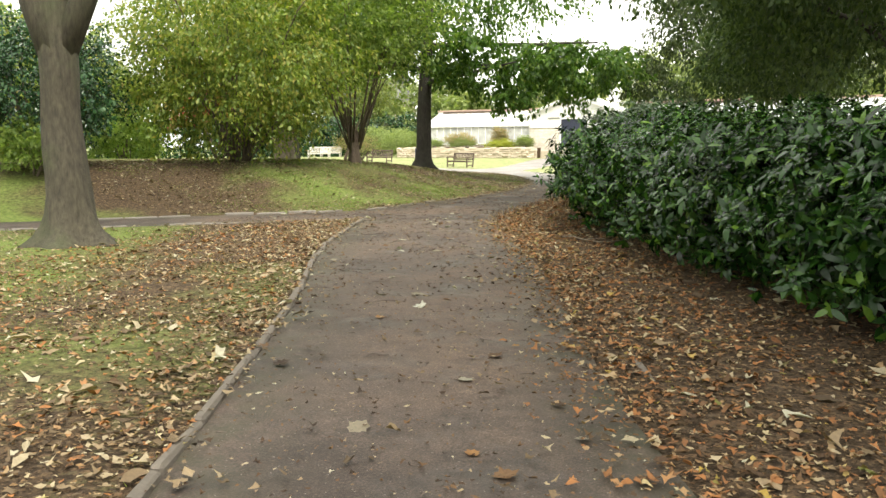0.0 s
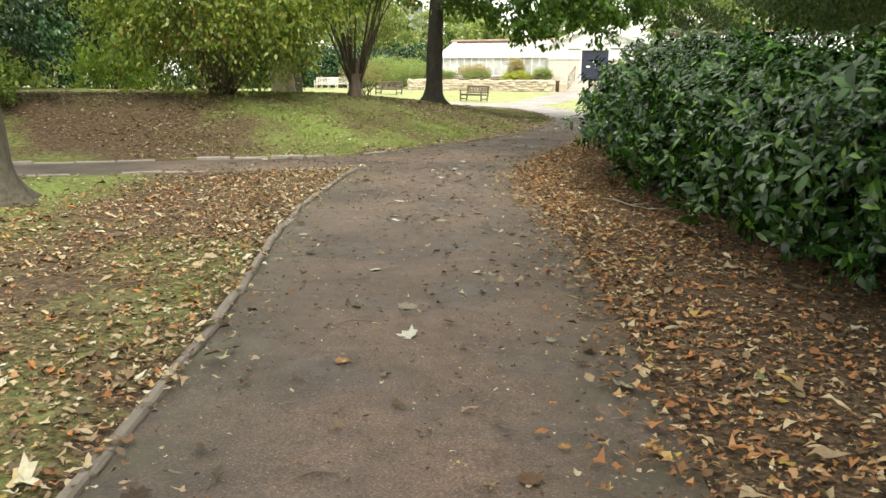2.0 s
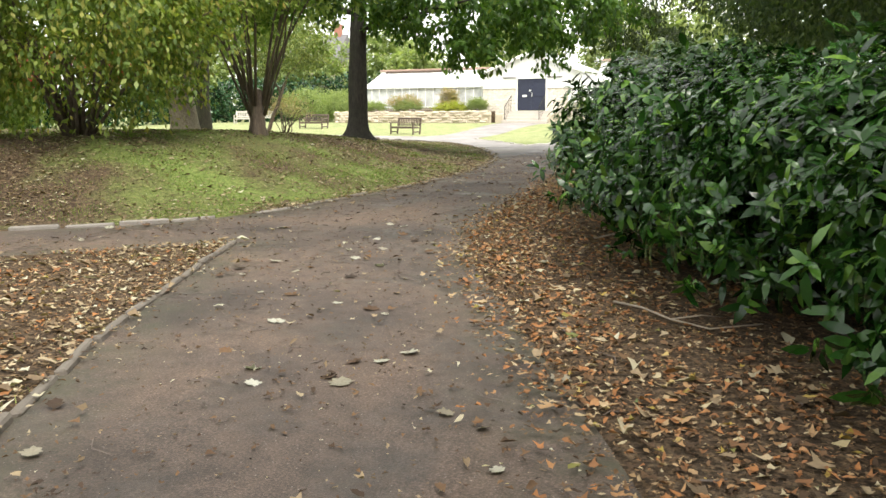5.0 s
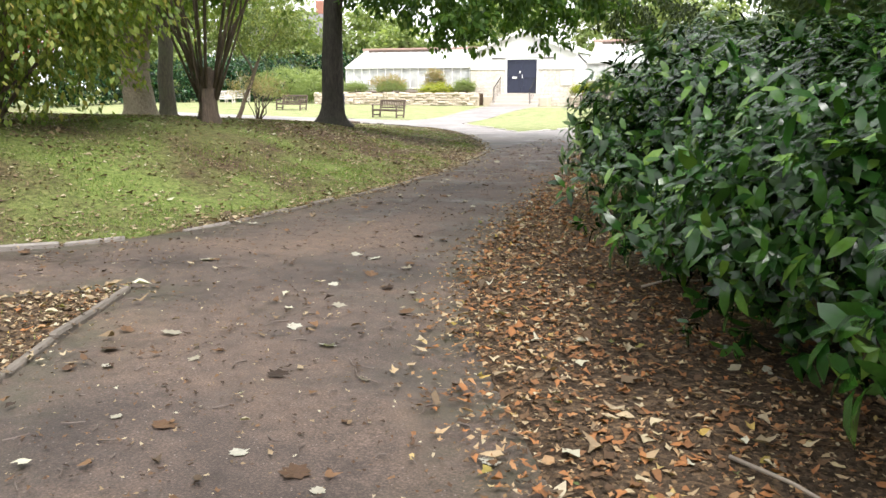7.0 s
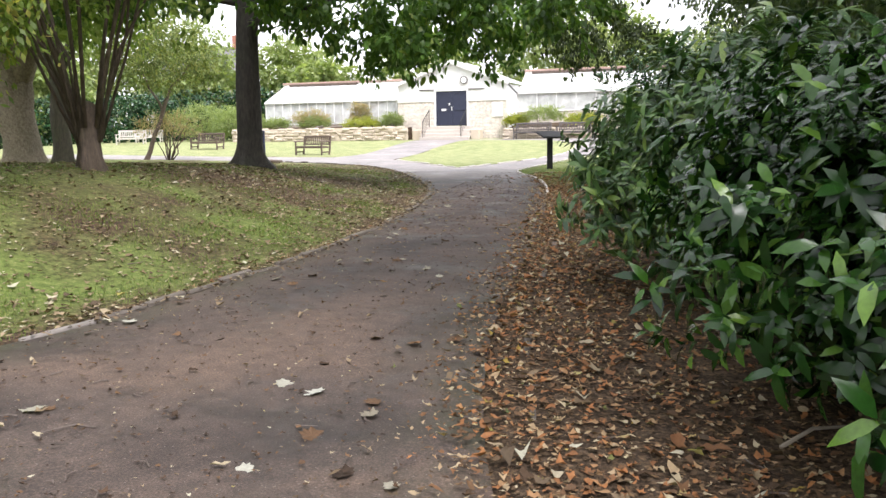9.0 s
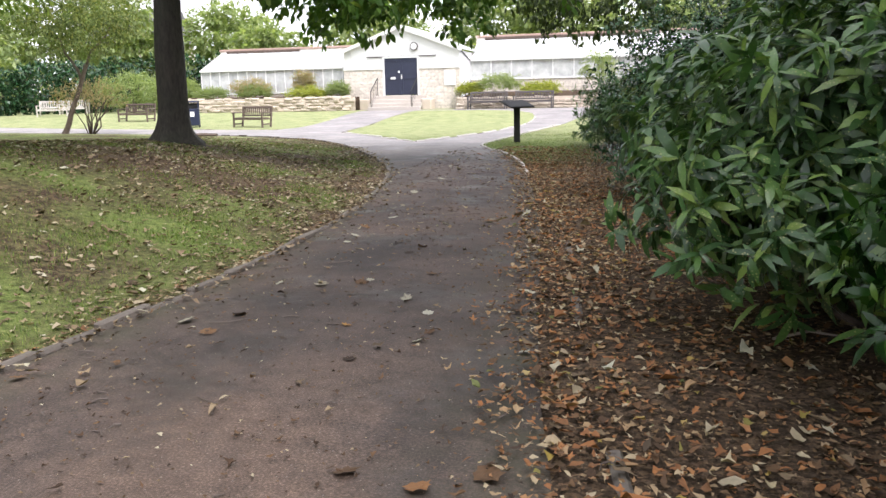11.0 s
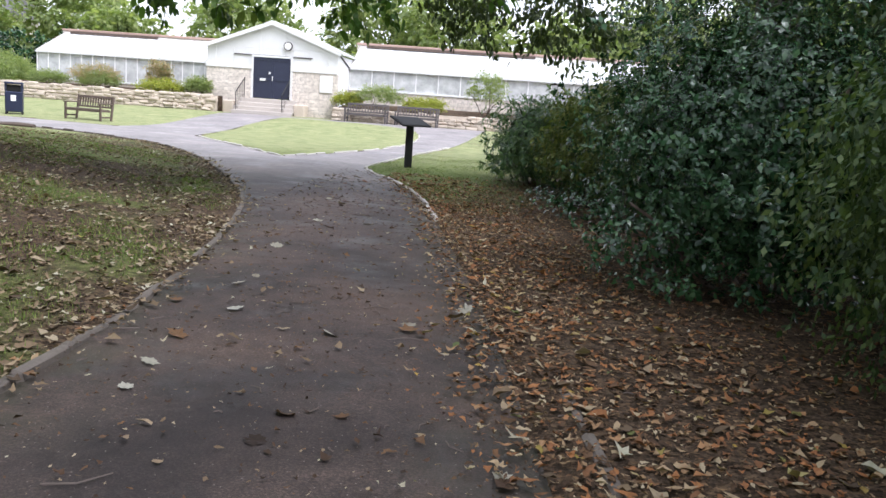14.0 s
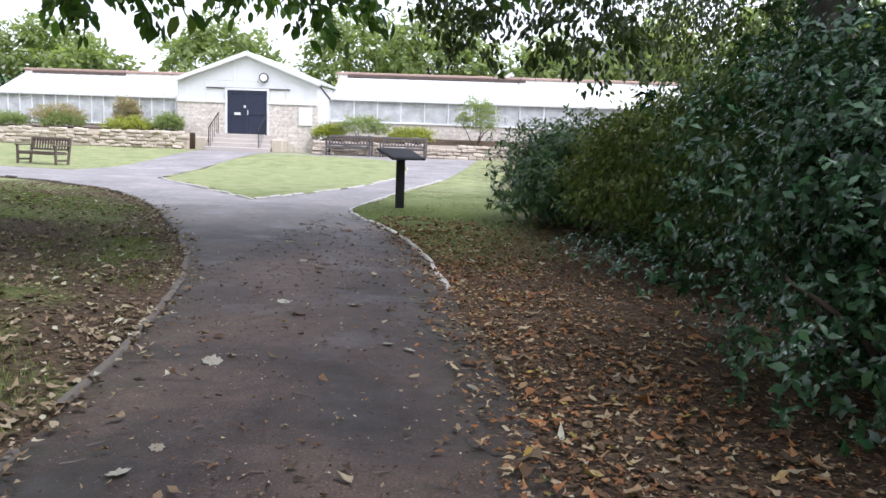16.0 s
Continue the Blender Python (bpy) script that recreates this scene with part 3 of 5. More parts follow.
# ---- ground ----
def make_ground():
    gx = np.concatenate([[-1500, -600, -250, -120, -80, -60, -52], np.arange(-46, -14, 0.4), np.arange(-14, 2, 0.2), np.arange(2, 12, 0.5), [14, 20, 35, 60, 120, 250, 600, 1500]])
    gy = np.concatenate([[-1500, -600, -250, -100, -50, -25, -14], np.arange(-9, 0, 0.5), np.arange(0, 36, 0.2), np.arange(36, 58, 0.4), [60, 64, 70, 80, 100, 140, 250, 600, 1500]])
    X, Y = np.meshgrid(gx, gy)
    x, y = X.ravel(), Y.ravel()
    z = height(x, y)
    edge = np.minimum(seg_dist(x, y, PATH_RING + PATH_RING[:1]), seg_dist(x, y, TRI_RING + TRI_RING[:1]))
    p = on_path(x, y)
    rough = np.array([noise.noise(Vector((a * 0.8, b * 0.8, 0))) * 0.025 + noise.noise(Vector((a * 3.3, b * 3.3, 5))) * 0.012 for a, b in zip(x, y)])
    z = np.where(p, z - 0.07 * np.clip(edge / 0.15, 0, 1), z + (rough + 0.012) * np.clip(edge / 0.3, 0, 1))
    nx, ny = len(gx), len(gy)
    i = (np.arange(ny - 1)[:, None] * nx + np.arange(nx - 1)[None]).ravel()
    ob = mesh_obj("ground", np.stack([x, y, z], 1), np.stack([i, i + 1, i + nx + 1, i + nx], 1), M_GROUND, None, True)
    n1 = np.array([noise.noise(Vector((a * 0.35, b * 0.35, 9))) for a, b in zip(x, y)])
    g = np.full(x.shape, 0.95)
    m = inside(x, y, MOUND_RING)
    bare = 0.7 * np.exp(-((x + 14.2) ** 2 + (y - 13.8) ** 2) / 11) + 0.75 * np.exp(-((x + 14.9) ** 2 + (y - 26.5) ** 2) / 14) + 0.5 * np.exp(-((x + 11) ** 2 + (y - 23) ** 2) / 3)
    d2 = seg_dist(x, y, S(LEFT_2))
    n2 = np.array([noise.noise(Vector((a * 1.1, b * 1.1, 21))) for a, b in zip(x, y)])
    g = np.where(m, 0.62 + 0.5 * n1 + 0.3 * n2 - 0.85 * bare - 0.25 * np.exp(-(d2 / 0.5) ** 2), g)
    first = (x < -1.0) & (y < 13) & ~m & inside(x, y, S(LEFT_1) + S(BRANCH_S))
    d1 = seg_dist(x, y, S(LEFT_1))
    g = np.where(first, 0.3 + 0.45 * n1 + 0.25 * sstep((d1 - 0.9) / 2.5) - 0.5 * np.exp(-((x + 7.7) ** 2 + (y - 10.2) ** 2) / 5), g)
    dr = seg_dist(x, y, S(RIGHT))
    right = ~m & ~first & (x > -10.4) & ~on_path(x, y) & (y < 57) & ~inside(x, y, TRI_RING)
    g = np.where(right, np.where(y > 27, 0.15 + 0.6 * sstep((y - 26) / 5) * np.exp(-np.clip(x + 8.6, 0, 9) ** 2 / 3.0), -0.25 + 0.25 * n1), g)
    g = np.where(p & (y < 45), -0.15, g)
    # Where the grass takes the painted sunlit tone, past the trees.
    sunlit_tint = sstep((y - 33.5) / 6) * np.where(m, sstep((y - 35) / 4), 1)
    for key, val in (("grass", g), ("sunlit", sunlit_tint)):
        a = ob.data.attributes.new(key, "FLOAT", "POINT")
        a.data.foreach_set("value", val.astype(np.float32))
    return tagged(ob, "patchy park grass and bare brown soil", "ground", kind="structure")


def make_path():
    from mathutils.geometry import delaunay_2d_cdt
    ring, tri = [Vector(p) for p in PATH_RING], [Vector(p) for p in TRI_RING]
    gx, gy = np.meshgrid(np.arange(-40, 4, 0.45), np.arange(-6, 57, 0.45))
    x, y = gx.ravel(), gy.ravel()
    e = np.minimum(seg_dist(x, y, PATH_RING + PATH_RING[:1]), seg_dist(x, y, TRI_RING + TRI_RING[:1]))
    keep = on_path(x, y) & (e > 0.12)
    pts = ring + tri + [Vector((a, b)) for a, b in zip(x[keep], y[keep])]
    n, k = len(ring), len(tri)
    edges = [(i, (i + 1) % n) for i in range(n)] + [(n + i, n + (i + 1) % k) for i in range(k)]
    v, _, f, *_ = delaunay_2d_cdt(pts, edges, [], 0, 1e-5)
    px, py = np.array([p.x for p in v]), np.array([p.y for p in v])
    cx, cy = np.array([px[list(t)].mean() for t in f]), np.array([py[list(t)].mean() for t in f])
    ok = on_path(cx, cy)
    e = np.minimum(seg_dist(px, py, PATH_RING + PATH_RING[:1]), seg_dist(px, py, TRI_RING + TRI_RING[:1]))
    pz = height(px, py) + 0.02 * sstep(e / 1.1) - 0.008
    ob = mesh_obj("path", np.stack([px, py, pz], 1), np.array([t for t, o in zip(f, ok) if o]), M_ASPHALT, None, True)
    # Colour masks: edge moss, open-ground light (pale), wet stretch plus tree shade.
    for key, val in (("edge", np.exp(-(e / 0.35) ** 2)), ("pale", sstep((py - 27) / 9)), ("damp_shade", sstep((py - 15) / 6) * (1 - sstep((py - 27) / 6)))):
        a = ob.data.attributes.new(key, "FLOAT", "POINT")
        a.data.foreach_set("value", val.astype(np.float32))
    return tagged(ob, "worn brown-grey asphalt footpath with damp patches, tree shade and open light tinted in", "path", kind="structure")


make_ground()
make_path()


# ---- glasshouse ----
GZ = 0.42


def quad(geo, a, b, c, d, thick):
    """A flat plate with thickness, its corners in order."""
    a, b, c, d = (Vector(p) for p in (a, b, c, d))
    n = (b - a).cross(d - a).normalized() * thick
    return geo.put([a, b, c, d, a - n, b - n, c - n, d - n], [(0, 1, 2, 3), (7, 6, 5, 4), (0, 4, 5, 1), (1, 5, 6, 2), (2, 6, 7, 3), (3, 7, 4, 0)])


def make_entrance():
    t = thing("glasshouse_entrance", -19.67, 58.5, GZ, 0, "whitewashed gabled entrance block with stone base and navy doors", "building")
    hw, eave, apex, band = 3.42, 3.32, 4.6, 2.26
    for x0, x1 in ((-hw, -1.0), (1.04, hw)):
        part("stone_wall", Geo().box(x0, 0, -0.1, x1, 0.35, band, 0.01), M_ASHLAR, t, "coursed buff sandstone lower wall")
        part("sill_band", Geo().box(x0 - 0.02, -0.05, band, x1, 0.35, band + 0.1), M_WHITE, t)
    part("threshold_wall", Geo().box(-1.0, 0, -0.1, 1.04, 0.35, 0.8, 0.01), M_CONCRETE, t)
    for x0, x1 in ((-hw, -1.07), (1.11, hw)):
        part("wall_panel", Geo().box(x0, 0.05, band + 0.1, x1, 0.3, eave, 0.01), M_WHITE, t, "white painted boarded panel")
    part("lintel_panel", Geo().box(-1.065, 0.05, 2.985, 1.105, 0.3, eave, 0.01), M_WHITE, t)
    g = Geo().put([(-hw, 0.05, eave + 0.003), (hw, 0.05, eave + 0.003), (0, 0.05, apex), (-hw, 0.3, eave + 0.003), (hw, 0.3, eave + 0.003), (0, 0.3, apex)], [(0, 1, 2), (5, 4, 3), (0, 3, 4, 1), (1, 4, 5, 2), (2, 5, 3, 0)])
    part("gable_wall", g, M_WHITE, t, "white painted boarded gable")
    for s in (-1, 1):
        g = Geo()
        quad(g, (s * (hw + 0.15), -0.12, eave - 0.06), (0, -0.12, apex + 0.06), (0, 6.0, apex + 0.06), (s * (hw + 0.15), 6.0, eave - 0.06), 0.07 * s)
        part("roof_slope", g, M_ROOFGLASS, t)
        g = Geo()
        quad(g, (s * (hw + 0.18), -0.15, eave - 0.16), (s * (hw + 0.18), -0.15, eave + 0.02), (0, -0.15, apex + 0.1), (0, -0.15, apex - 0.1), 0.04)
        part("bargeboard", g, M_WHITE, t)
        part("side_wall", Geo().box(min(s * hw, s * (hw - 0.25)), 0.36, -0.1, max(s * hw, s * (hw - 0.25)), 6.0, eave - 0.1), M_WHITE, t)
        part("side_rail", Geo().tube([(s * hw + s * 0.03, 0.4, eave - 0.1), (s * hw + s * 0.03, 3.0, eave - 0.6)], [0.035, 0.035], 6), M_IRON, t)
    for x in (-2.95, -2.0, 1.9, 2.9):
        part("board_joint", Geo().box(x - 0.02, 0.02, band + 0.1, x + 0.02, 0.05, eave), M_WHITE, t)
    for x in (-0.62, 0.62):
        part("gable_batten", Geo().box(x - 0.03, 0.02, 2.98, x + 0.03, 0.05, 4.3), M_WHITE, t)
    part("lintel_rail", Geo().box(-2.0, 0.0, 2.94, 2.1, 0.05, 3.0), M_GREYWOOD, t)
    g = Geo().box(-1.06, -0.03, 0.8, -0.95, 0.12, 2.98).box(0.99, -0.03, 0.8, 1.1, 0.12, 2.98).box(-0.95, -0.03, 2.88, 0.99, 0.12, 2.98)
    part("door_frame", g, M_WHITE, t)
    for x0, x1 in ((-0.945, 0.015), (0.022, 0.985)):
        d = part("door_leaf", Geo().box(x0, 0.03, 0.82, x1, 0.09, 2.87), M_NAVY, t, "navy painted door leaf with two sunk panels")
        w = 0.12
        for z0, z1 in ((0.82, 0.98), (1.72, 1.86), (2.72, 2.87)):
            part("door_rail", Geo().box(x0 + w, 0.005, z0, x1 - w, 0.03, z1), M_NAVY, d)
        for a in (x0, x1 - w):
            part("door_stile", Geo().box(a, 0.005, 0.82, a + w, 0.03, 2.87), M_NAVY, d)
    part("door_notice", Geo().box(-0.6, -0.008, 1.7, -0.3, 0.004, 1.83, 0.001), M_PAPER, t)
    part("door_plate", Geo().box(-0.14, -0.01, 2.05, -0.04, 0.004, 2.17, 0.001), M_PAPER, t)
    part("door_handle", Geo().box(0.04, -0.03, 1.72, 0.08, 0.005, 1.95), M_PAPER, t)
    for i in range(4):
        part("step", Geo().box(-1.55, -1.5 + i * 0.32, -0.1, 1.5, -0.002, 0.2 + i * 0.2 - 0.02, 0.015), M_CONCRETE, t)
    for s, x in ((-1, -1.35), (1, 1.0)):
        g = Geo().tube([(x, -1.45, 0.0), (x, -1.45, 1.05)], [0.022] * 2, 6).tube([(x, -0.15, 0.7), (x, -0.15, 1.8)], [0.022] * 2, 6).tube([(x, -1.5, 1.02), (x, -0.1, 1.8)], [0.025] * 2, 6)
        part("handrail", g, M_IRON, t)
        for k in range(4):
            part("baluster", Geo().tube([(x, -1.2 + k * 0.27, 0.15 + k * 0.15), (x, -1.2 + k * 0.27, 1.17 + k * 0.15)], [0.01] * 2, 5), M_IRON, t)
    part("clock", Geo().tube([(0.83, 0.04, 3.5), (0.83, -0.06, 3.5)], [0.23, 0.23], 24), M_GREYWOOD, t, "round grey framed clock disc")
    part("clock_face", Geo().tube([(0.83, -0.061, 3.5), (0.83, -0.07, 3.5)], [0.18, 0.17], 24), M_PAPER, t)
    nb = part("notice_board", Geo().box(2.55, -0.06, 1.3, 3.2, -0.001, 2.15), M_WHITE, t, "white framed notice board")
    part("notice", Geo().box(2.65, -0.066, 1.42, 3.1, -0.0605, 2.05, 0.001), M_PAPER, nb)
    for x in (-1.9, 1.75):
        part("stone_block", Geo().box(x - 0.3, -1.0, -0.1, x + 0.28, -0.15, 0.62, 0.06), M_WALLSTONE, t)
    return t


def make_range(name, x0, x1, y, top_y, sill, eave, ridge, bay, label, open_end=0):
    """A lean-to glasshouse range against a high wall."""
    t = thing(name, x0, y, GZ, 0, label, "greenhouse")
    w, dep, s, e, r = x1 - x0, top_y - y, sill - GZ, eave - GZ, ridge - GZ
    part("base_wall", Geo().box(0, 0, -0.1, w, 0.3, s, 0.01), M_ASHLAR, t, "coursed sandstone base wall")
    part("back_wall", Geo().box(-0.2, dep, -0.1, w, dep + 0.4, r + 0.12, 0.01), M_ASHLAR, t)
    part("coping", Geo().box(-0.25, dep - 0.06, r + 0.12, w, dep + 0.46, r + 0.24, 0.02), M_COPING, t, "weathered red brick coping")
    part("eaves_gutter", Geo().box(-0.05, -0.1, e, w, 0.06, e + 0.1), M_WHITE, t)
    part("sill", Geo().box(-0.03, -0.05, s, w, 0.2, s + 0.08), M_WHITE, t)
    n = max(1, round(w / bay))
    for i in range(n + 1):
        x = w * i / n
        part("mullion", Geo().box(x - 0.03, 0.0, s + 0.08, x + 0.03, 0.07, e), M_WHITE, t)
        g = Geo()
        quad(g, (x - 0.025, -0.06, e + 0.13), (x + 0.025, -0.06, e + 0.13), (x + 0.025, dep, r + 0.08), (x - 0.025, dep, r + 0.08), 0.05)
        part("roof_bar", g, M_PALEKERB, t)
    for i in range(n):
        a, b = w * i / n + 0.03, w * (i + 1) / n - 0.03
        part("pane", Geo().box(a, 0.03, s + 0.08, b, 0.04, e, 0.001), M_GLASS, t)
        g = Geo()
        quad(g, (a, -0.04, e + 0.1), (b, -0.04, e + 0.1), (b, dep, r + 0.05), (a, dep, r + 0.05), 0.012)
        part("roof_pane", g, M_ROOFGLASS, t)
    part("ridge_board", Geo().box(0.4, dep - 0.3, r - 0.04, w * 0.55, dep - 0.1, r + 0.1), M_WOOD, t)
    g = Geo()
    g.put([(0, 0, s), (0, dep, s), (0, dep, r), (0, 0, e)], [(0, 1, 2, 3)])
    g.put([(0.04, 0, s), (0.04, dep, s), (0.04, dep, r), (0.04, 0, e)], [(3, 2, 1, 0)])
    part("end_pane", g, M_GLASS, t)
    part("end_base", Geo().box(0.001, 0.3, -0.1, 0.3, dep, s), M_ASHLAR, t)
    return t


make_entrance()
make_range("glasshouse_range", -33.1, -23.12, 60.0, 63.0, 1.45, 2.85, 4.12, 0.62, "long white lean-to glasshouse on a stone base")
make_range("glasshouse_range", -16.2, 2.0, 61.5, 64.3, 2.0, 3.1, 4.5, 1.25, "whitewashed lean-to glasshouse with red brick coping", 1)

# raised beds behind the terrace walls
tagged(mesh_obj("planting_bed", [(-34, 57.35, 0.2), (-22.2, 57.35, 0.2), (-22.2, 60.0, 0.2), (-34, 60.0, 0.2), (-34, 57.35, 1.12), (-22.2, 57.35, 1.12), (-22.2, 59.99, 1.3), (-34, 59.99, 1.3)], [(4, 5, 6, 7), (0, 1, 5, 4), (1, 2, 6, 5), (3, 0, 4, 7)], M_GROUND), "raised bed of dark soil behind the stone wall", "flower bed", kind="structure")
tagged(mesh_obj("planting_bed", [(-16.1, 57.45, 0.2), (2, 57.45, 0.2), (2, 61.5, 0.2), (-16.1, 61.5, 0.2), (-16.1, 57.45, 0.98), (2, 57.45, 0.98), (2, 61.49, 1.3), (-16.1, 61.49, 1.3)], [(4, 5, 6, 7), (0, 1, 5, 4), (1, 2, 6, 5), (3, 0, 4, 7)], M_GROUND), "raised bed of dark soil behind the stone wall", "flower bed", kind="structure")


# ---- park furniture ----
def make_bench(x, y, z, turn, wood, label, length=1.7):
    t = thing("park_bench", x, y, z, turn, label, "bench", "park benches")
    h = length / 2
    for s in (-1, 1):
        a, b = (s * h - 0.035, s * h + 0.035)
        part("leg", Geo().box(a, -0.3, -0.03, b, -0.23, 0.62), wood, t)
        lean = Matrix.Translation((0, 0.24, 0)) @ Matrix.Rotation(radians(-9), 4, "X")
        part("leg", Geo().box(a, -0.035, -0.03, b, 0.035, 0.92, 0.006, lean), wood, t)
        part("armrest", Geo().box(a - 0.015, -0.36, 0.62, b + 0.015, 0.3, 0.665, 0.012), wood, t)
        part("side_rail", Geo().box(a + 0.012, -0.23, 0.12, b - 0.012, 0.22, 0.18), wood, t)
        part("side_rail", Geo().box(a + 0.012, -0.23, 0.34, b - 0.012, 0.2, 0.41), wood, t)
    part("front_rail", Geo().box(-h + 0.035, -0.29, 0.33, h - 0.035, -0.25, 0.41), wood, t)
    for k in range(5):
        part("seat_slat", Geo().box(-h + 0.036, -0.29 + k * 0.1, 0.412, h - 0.036, -0.21 + k * 0.1, 0.437), wood, t)
    back = Matrix.Translation((0, 0.25, 0.0)) @ Matrix.Rotation(radians(-9), 4, "X")
    part("top_rail", Geo().box(-h + 0.036, -0.03, 0.83, h - 0.036, 0.03, 0.92, 0.01, back), wood, t)
    part("lower_rail", Geo().box(-h + 0.036, -0.025, 0.48, h - 0.036, 0.025, 0.54, 0.006, back), wood, t)
    n = 13
    for k in range(n):
        c = -h + 0.036 + (2 * h - 0.072) * (k + 0.5) / n
        part("back_slat", Geo().box(c - 0.03, -0.012, 0.54, c + 0.03, 0.012, 0.83, 0.004, back), wood, t)
    return t


make_bench(-22.9, 46.2, hz(-22.9, 46.2), -18, M_WOOD, "dark brown slatted wooden bench on the lawn edge")
make_bench(-31.6, 50.6, hz(-31.6, 50.6), -10, M_WOOD, "dark brown slatted wooden bench before flower beds", 1.9)
make_bench(-14.3, 56.5, hz(-14.3, 56.5), -4, M_GREYWOOD, "silver-grey weathered slatted bench against the wall", 2.0)
make_bench(-11.8, 56.3, hz(-11.8, 56.3), -4, M_GREYWOOD, "silver-grey weathered slatted bench against the wall", 2.0)
make_bench(-40.5, 55.5, hz(-40.5, 55.5), 20, M_PALEBENCH, "pale wooden park bench on the far lawn")
make_bench(-42.5, 60.0, hz(-42.5, 60.0), 20, M_PALEBENCH, "pale wooden park bench on the far lawn")


def make_bin():
    t = thing("litter_bin", -25.9, 46.4, hz(-25.9, 46.4), 28, "navy blue square litter bin with white label", "bin")
    body = part("bin_body", Geo().box(-0.3, -0.3, 0.1, 0.3, 0.3, 0.85, 0.03), M_BIN, t)
    part("bin_lid", Geo().box(-0.32, -0.32, 1.12, 0.32, 0.32, 1.2, 0.03), M_BIN, t)
    for a in (-0.3, 0.24):
        for b in (-0.3, 0.24):
            part("lid_post", Geo().box(a, b, 0.85, a + 0.06, b + 0.06, 1.12), M_BIN, t)
            part("foot", Geo().box(a, b, -0.04, a + 0.06, b + 0.06, 0.1), M_BLACK, t)
    # Solid black block in place of the dark hollow under the lid.
    part("liner", Geo().box(-0.23, -0.23, 0.85, 0.23, 0.23, 1.1), M_HOLE_SHADE, t, "black block standing for the shaded inside of the bin opening")
    part("bin_label", Geo().box(-0.1, -0.306, 0.5, 0.08, -0.3005, 0.72, 0.001), M_PAPER, body)
    return t


make_bin()


def make_lectern():
    t = thing("information_lectern", -9.45, 34.9, 0.0, 8, "black metal information lectern on one square post", "sign")
    part("post", Geo().box(-0.085, -0.06, -0.1, 0.085, 0.06, 1.0, 0.012), M_BLACK, t)
    tilt = Matrix.Translation((0, 0, 1.03)) @ Matrix.Rotation(radians(33), 4, "Z") @ Matrix.Rotation(radians(17), 4, "X")
    part("board", Geo().box(-0.38, -0.3, -0.02, 0.38, 0.3, 0.02, 0.01, tilt), M_BLACK, t)
    part("panel", Geo().box(-0.34, -0.26, 0.0205, 0.34, 0.26, 0.026, 0.002, tilt), M_BLACK, t, "dark weathered information panel")
    part("bracket", Geo().box(-0.12, -0.1, -0.09, 0.12, 0.1, -0.021, 0.01, tilt), M_BLACK, t)
    return t


make_lectern()
tagged(part("log", Geo().tube([(-21.5, 38.7, hz(-21, 38.7) + 0.03), (-21.0, 38.74, hz(-21, 38.7) + 0.04), (-20.5, 38.7, hz(-21, 38.7) + 0.03)], [0.08, 0.09, 0.075], 10, 0.2), M_WOOD, None), "short dark fallen log on the grass", "log")


# ---- trees ----
def wander(a, b, n, amp, seed):
    a, b = Vector(a), Vector(b)
    out = []
    for i in range(n + 1):
        k = i / n
        off = Vector((noise.noise(Vector((k * 3, seed, 0))), noise.noise(Vector((k * 3, seed, 7))), 0.5 * noise.noise(Vector((k * 3, seed, 13)))))
        out.append(a.lerp(b, k) + off * amp * math.sin(math.pi * min(1, k * 1.2) * 0.8 + 0.15 * (k > 0)) * (k > 0))
    return out


def trunk_geo(pts, r0, r1, flare, n=22, rough=0.1, seed=0):
    """A tapered trunk that swells into a lobed root flare."""
    top = pts[-1].z - pts[0].z
    k = len(pts) - 1
    levels = [-0.15, 0.0, 0.07, 0.16, 0.28, 0.45, 0.7, 1.0]
    levels = [q for q in levels if q < top * 0.9] + ([1.0 + (top - 1.0) * q / 9 for q in range(1, 10)] if top > 1.5 else [top])
    g = Geo()
    for h in levels:
        q = max(0.0, min(h / top, 1.0)) * k
        i = min(int(q), k - 1)
        c = pts[i].lerp(pts[i + 1], q - i)
        r = r0 + (r1 - r0) * max(h, 0) / top
        sw = (flare - 1) * math.exp(-max(h, 0) / 0.2) + 0.12 * (flare - 1) * math.exp(-max(h, 0) / 0.9)
        for j in range(n):
            w = 2 * math.pi * j / n
            lobe = 0.55 + 0.9 * max(0.0, math.sin(w * 2.5 + seed) * math.sin(w * 2.5 + seed)) ** 1.2
            bump_r = 1 + rough * noise.noise(Vector((math.cos(w) * 1.6 + seed, math.sin(w) * 1.6, h * 0.9))) + 0.4 * rough * noise.noise(Vector((math.cos(w) * 5 + seed, math.sin(w) * 5, h * 2)))
            rr = r * (1 + sw * lobe) * bump_r
            g.v.append((c.x + rr * math.cos(w), c.y + rr * math.sin(w), h))
    m = len(levels)
    for i in range(m - 1):
        for j in range(n):
            j2 = (j + 1) % n
            g.f.append((i * n + j, i * n + j2, (i + 1) * n + j2, (i + 1) * n + j))
    for q, up in ((0.86, 0.1), (0.55, 0.19), (0.15, 0.23)):
        base = g.v[(m - 1) * n:m * n]
        c = sum((Vector(v) for v in base), Vector()) / n
        ring = [c + (Vector(v) - c) * q + Vector((0, 0, up * r1 / 0.2)) for v in base]
        k = len(g.v)
        g.v += [tuple(v) for v in ring]
        for j in range(n):
            j2 = (j + 1) % n
            o = (m - 1) * n if q > 0.8 else k - n
            g.f.append((o + j, o + j2, k + j2, k + j))
    g.f.append(tuple(len(g.v) - n + j for j in range(n)))
    return g


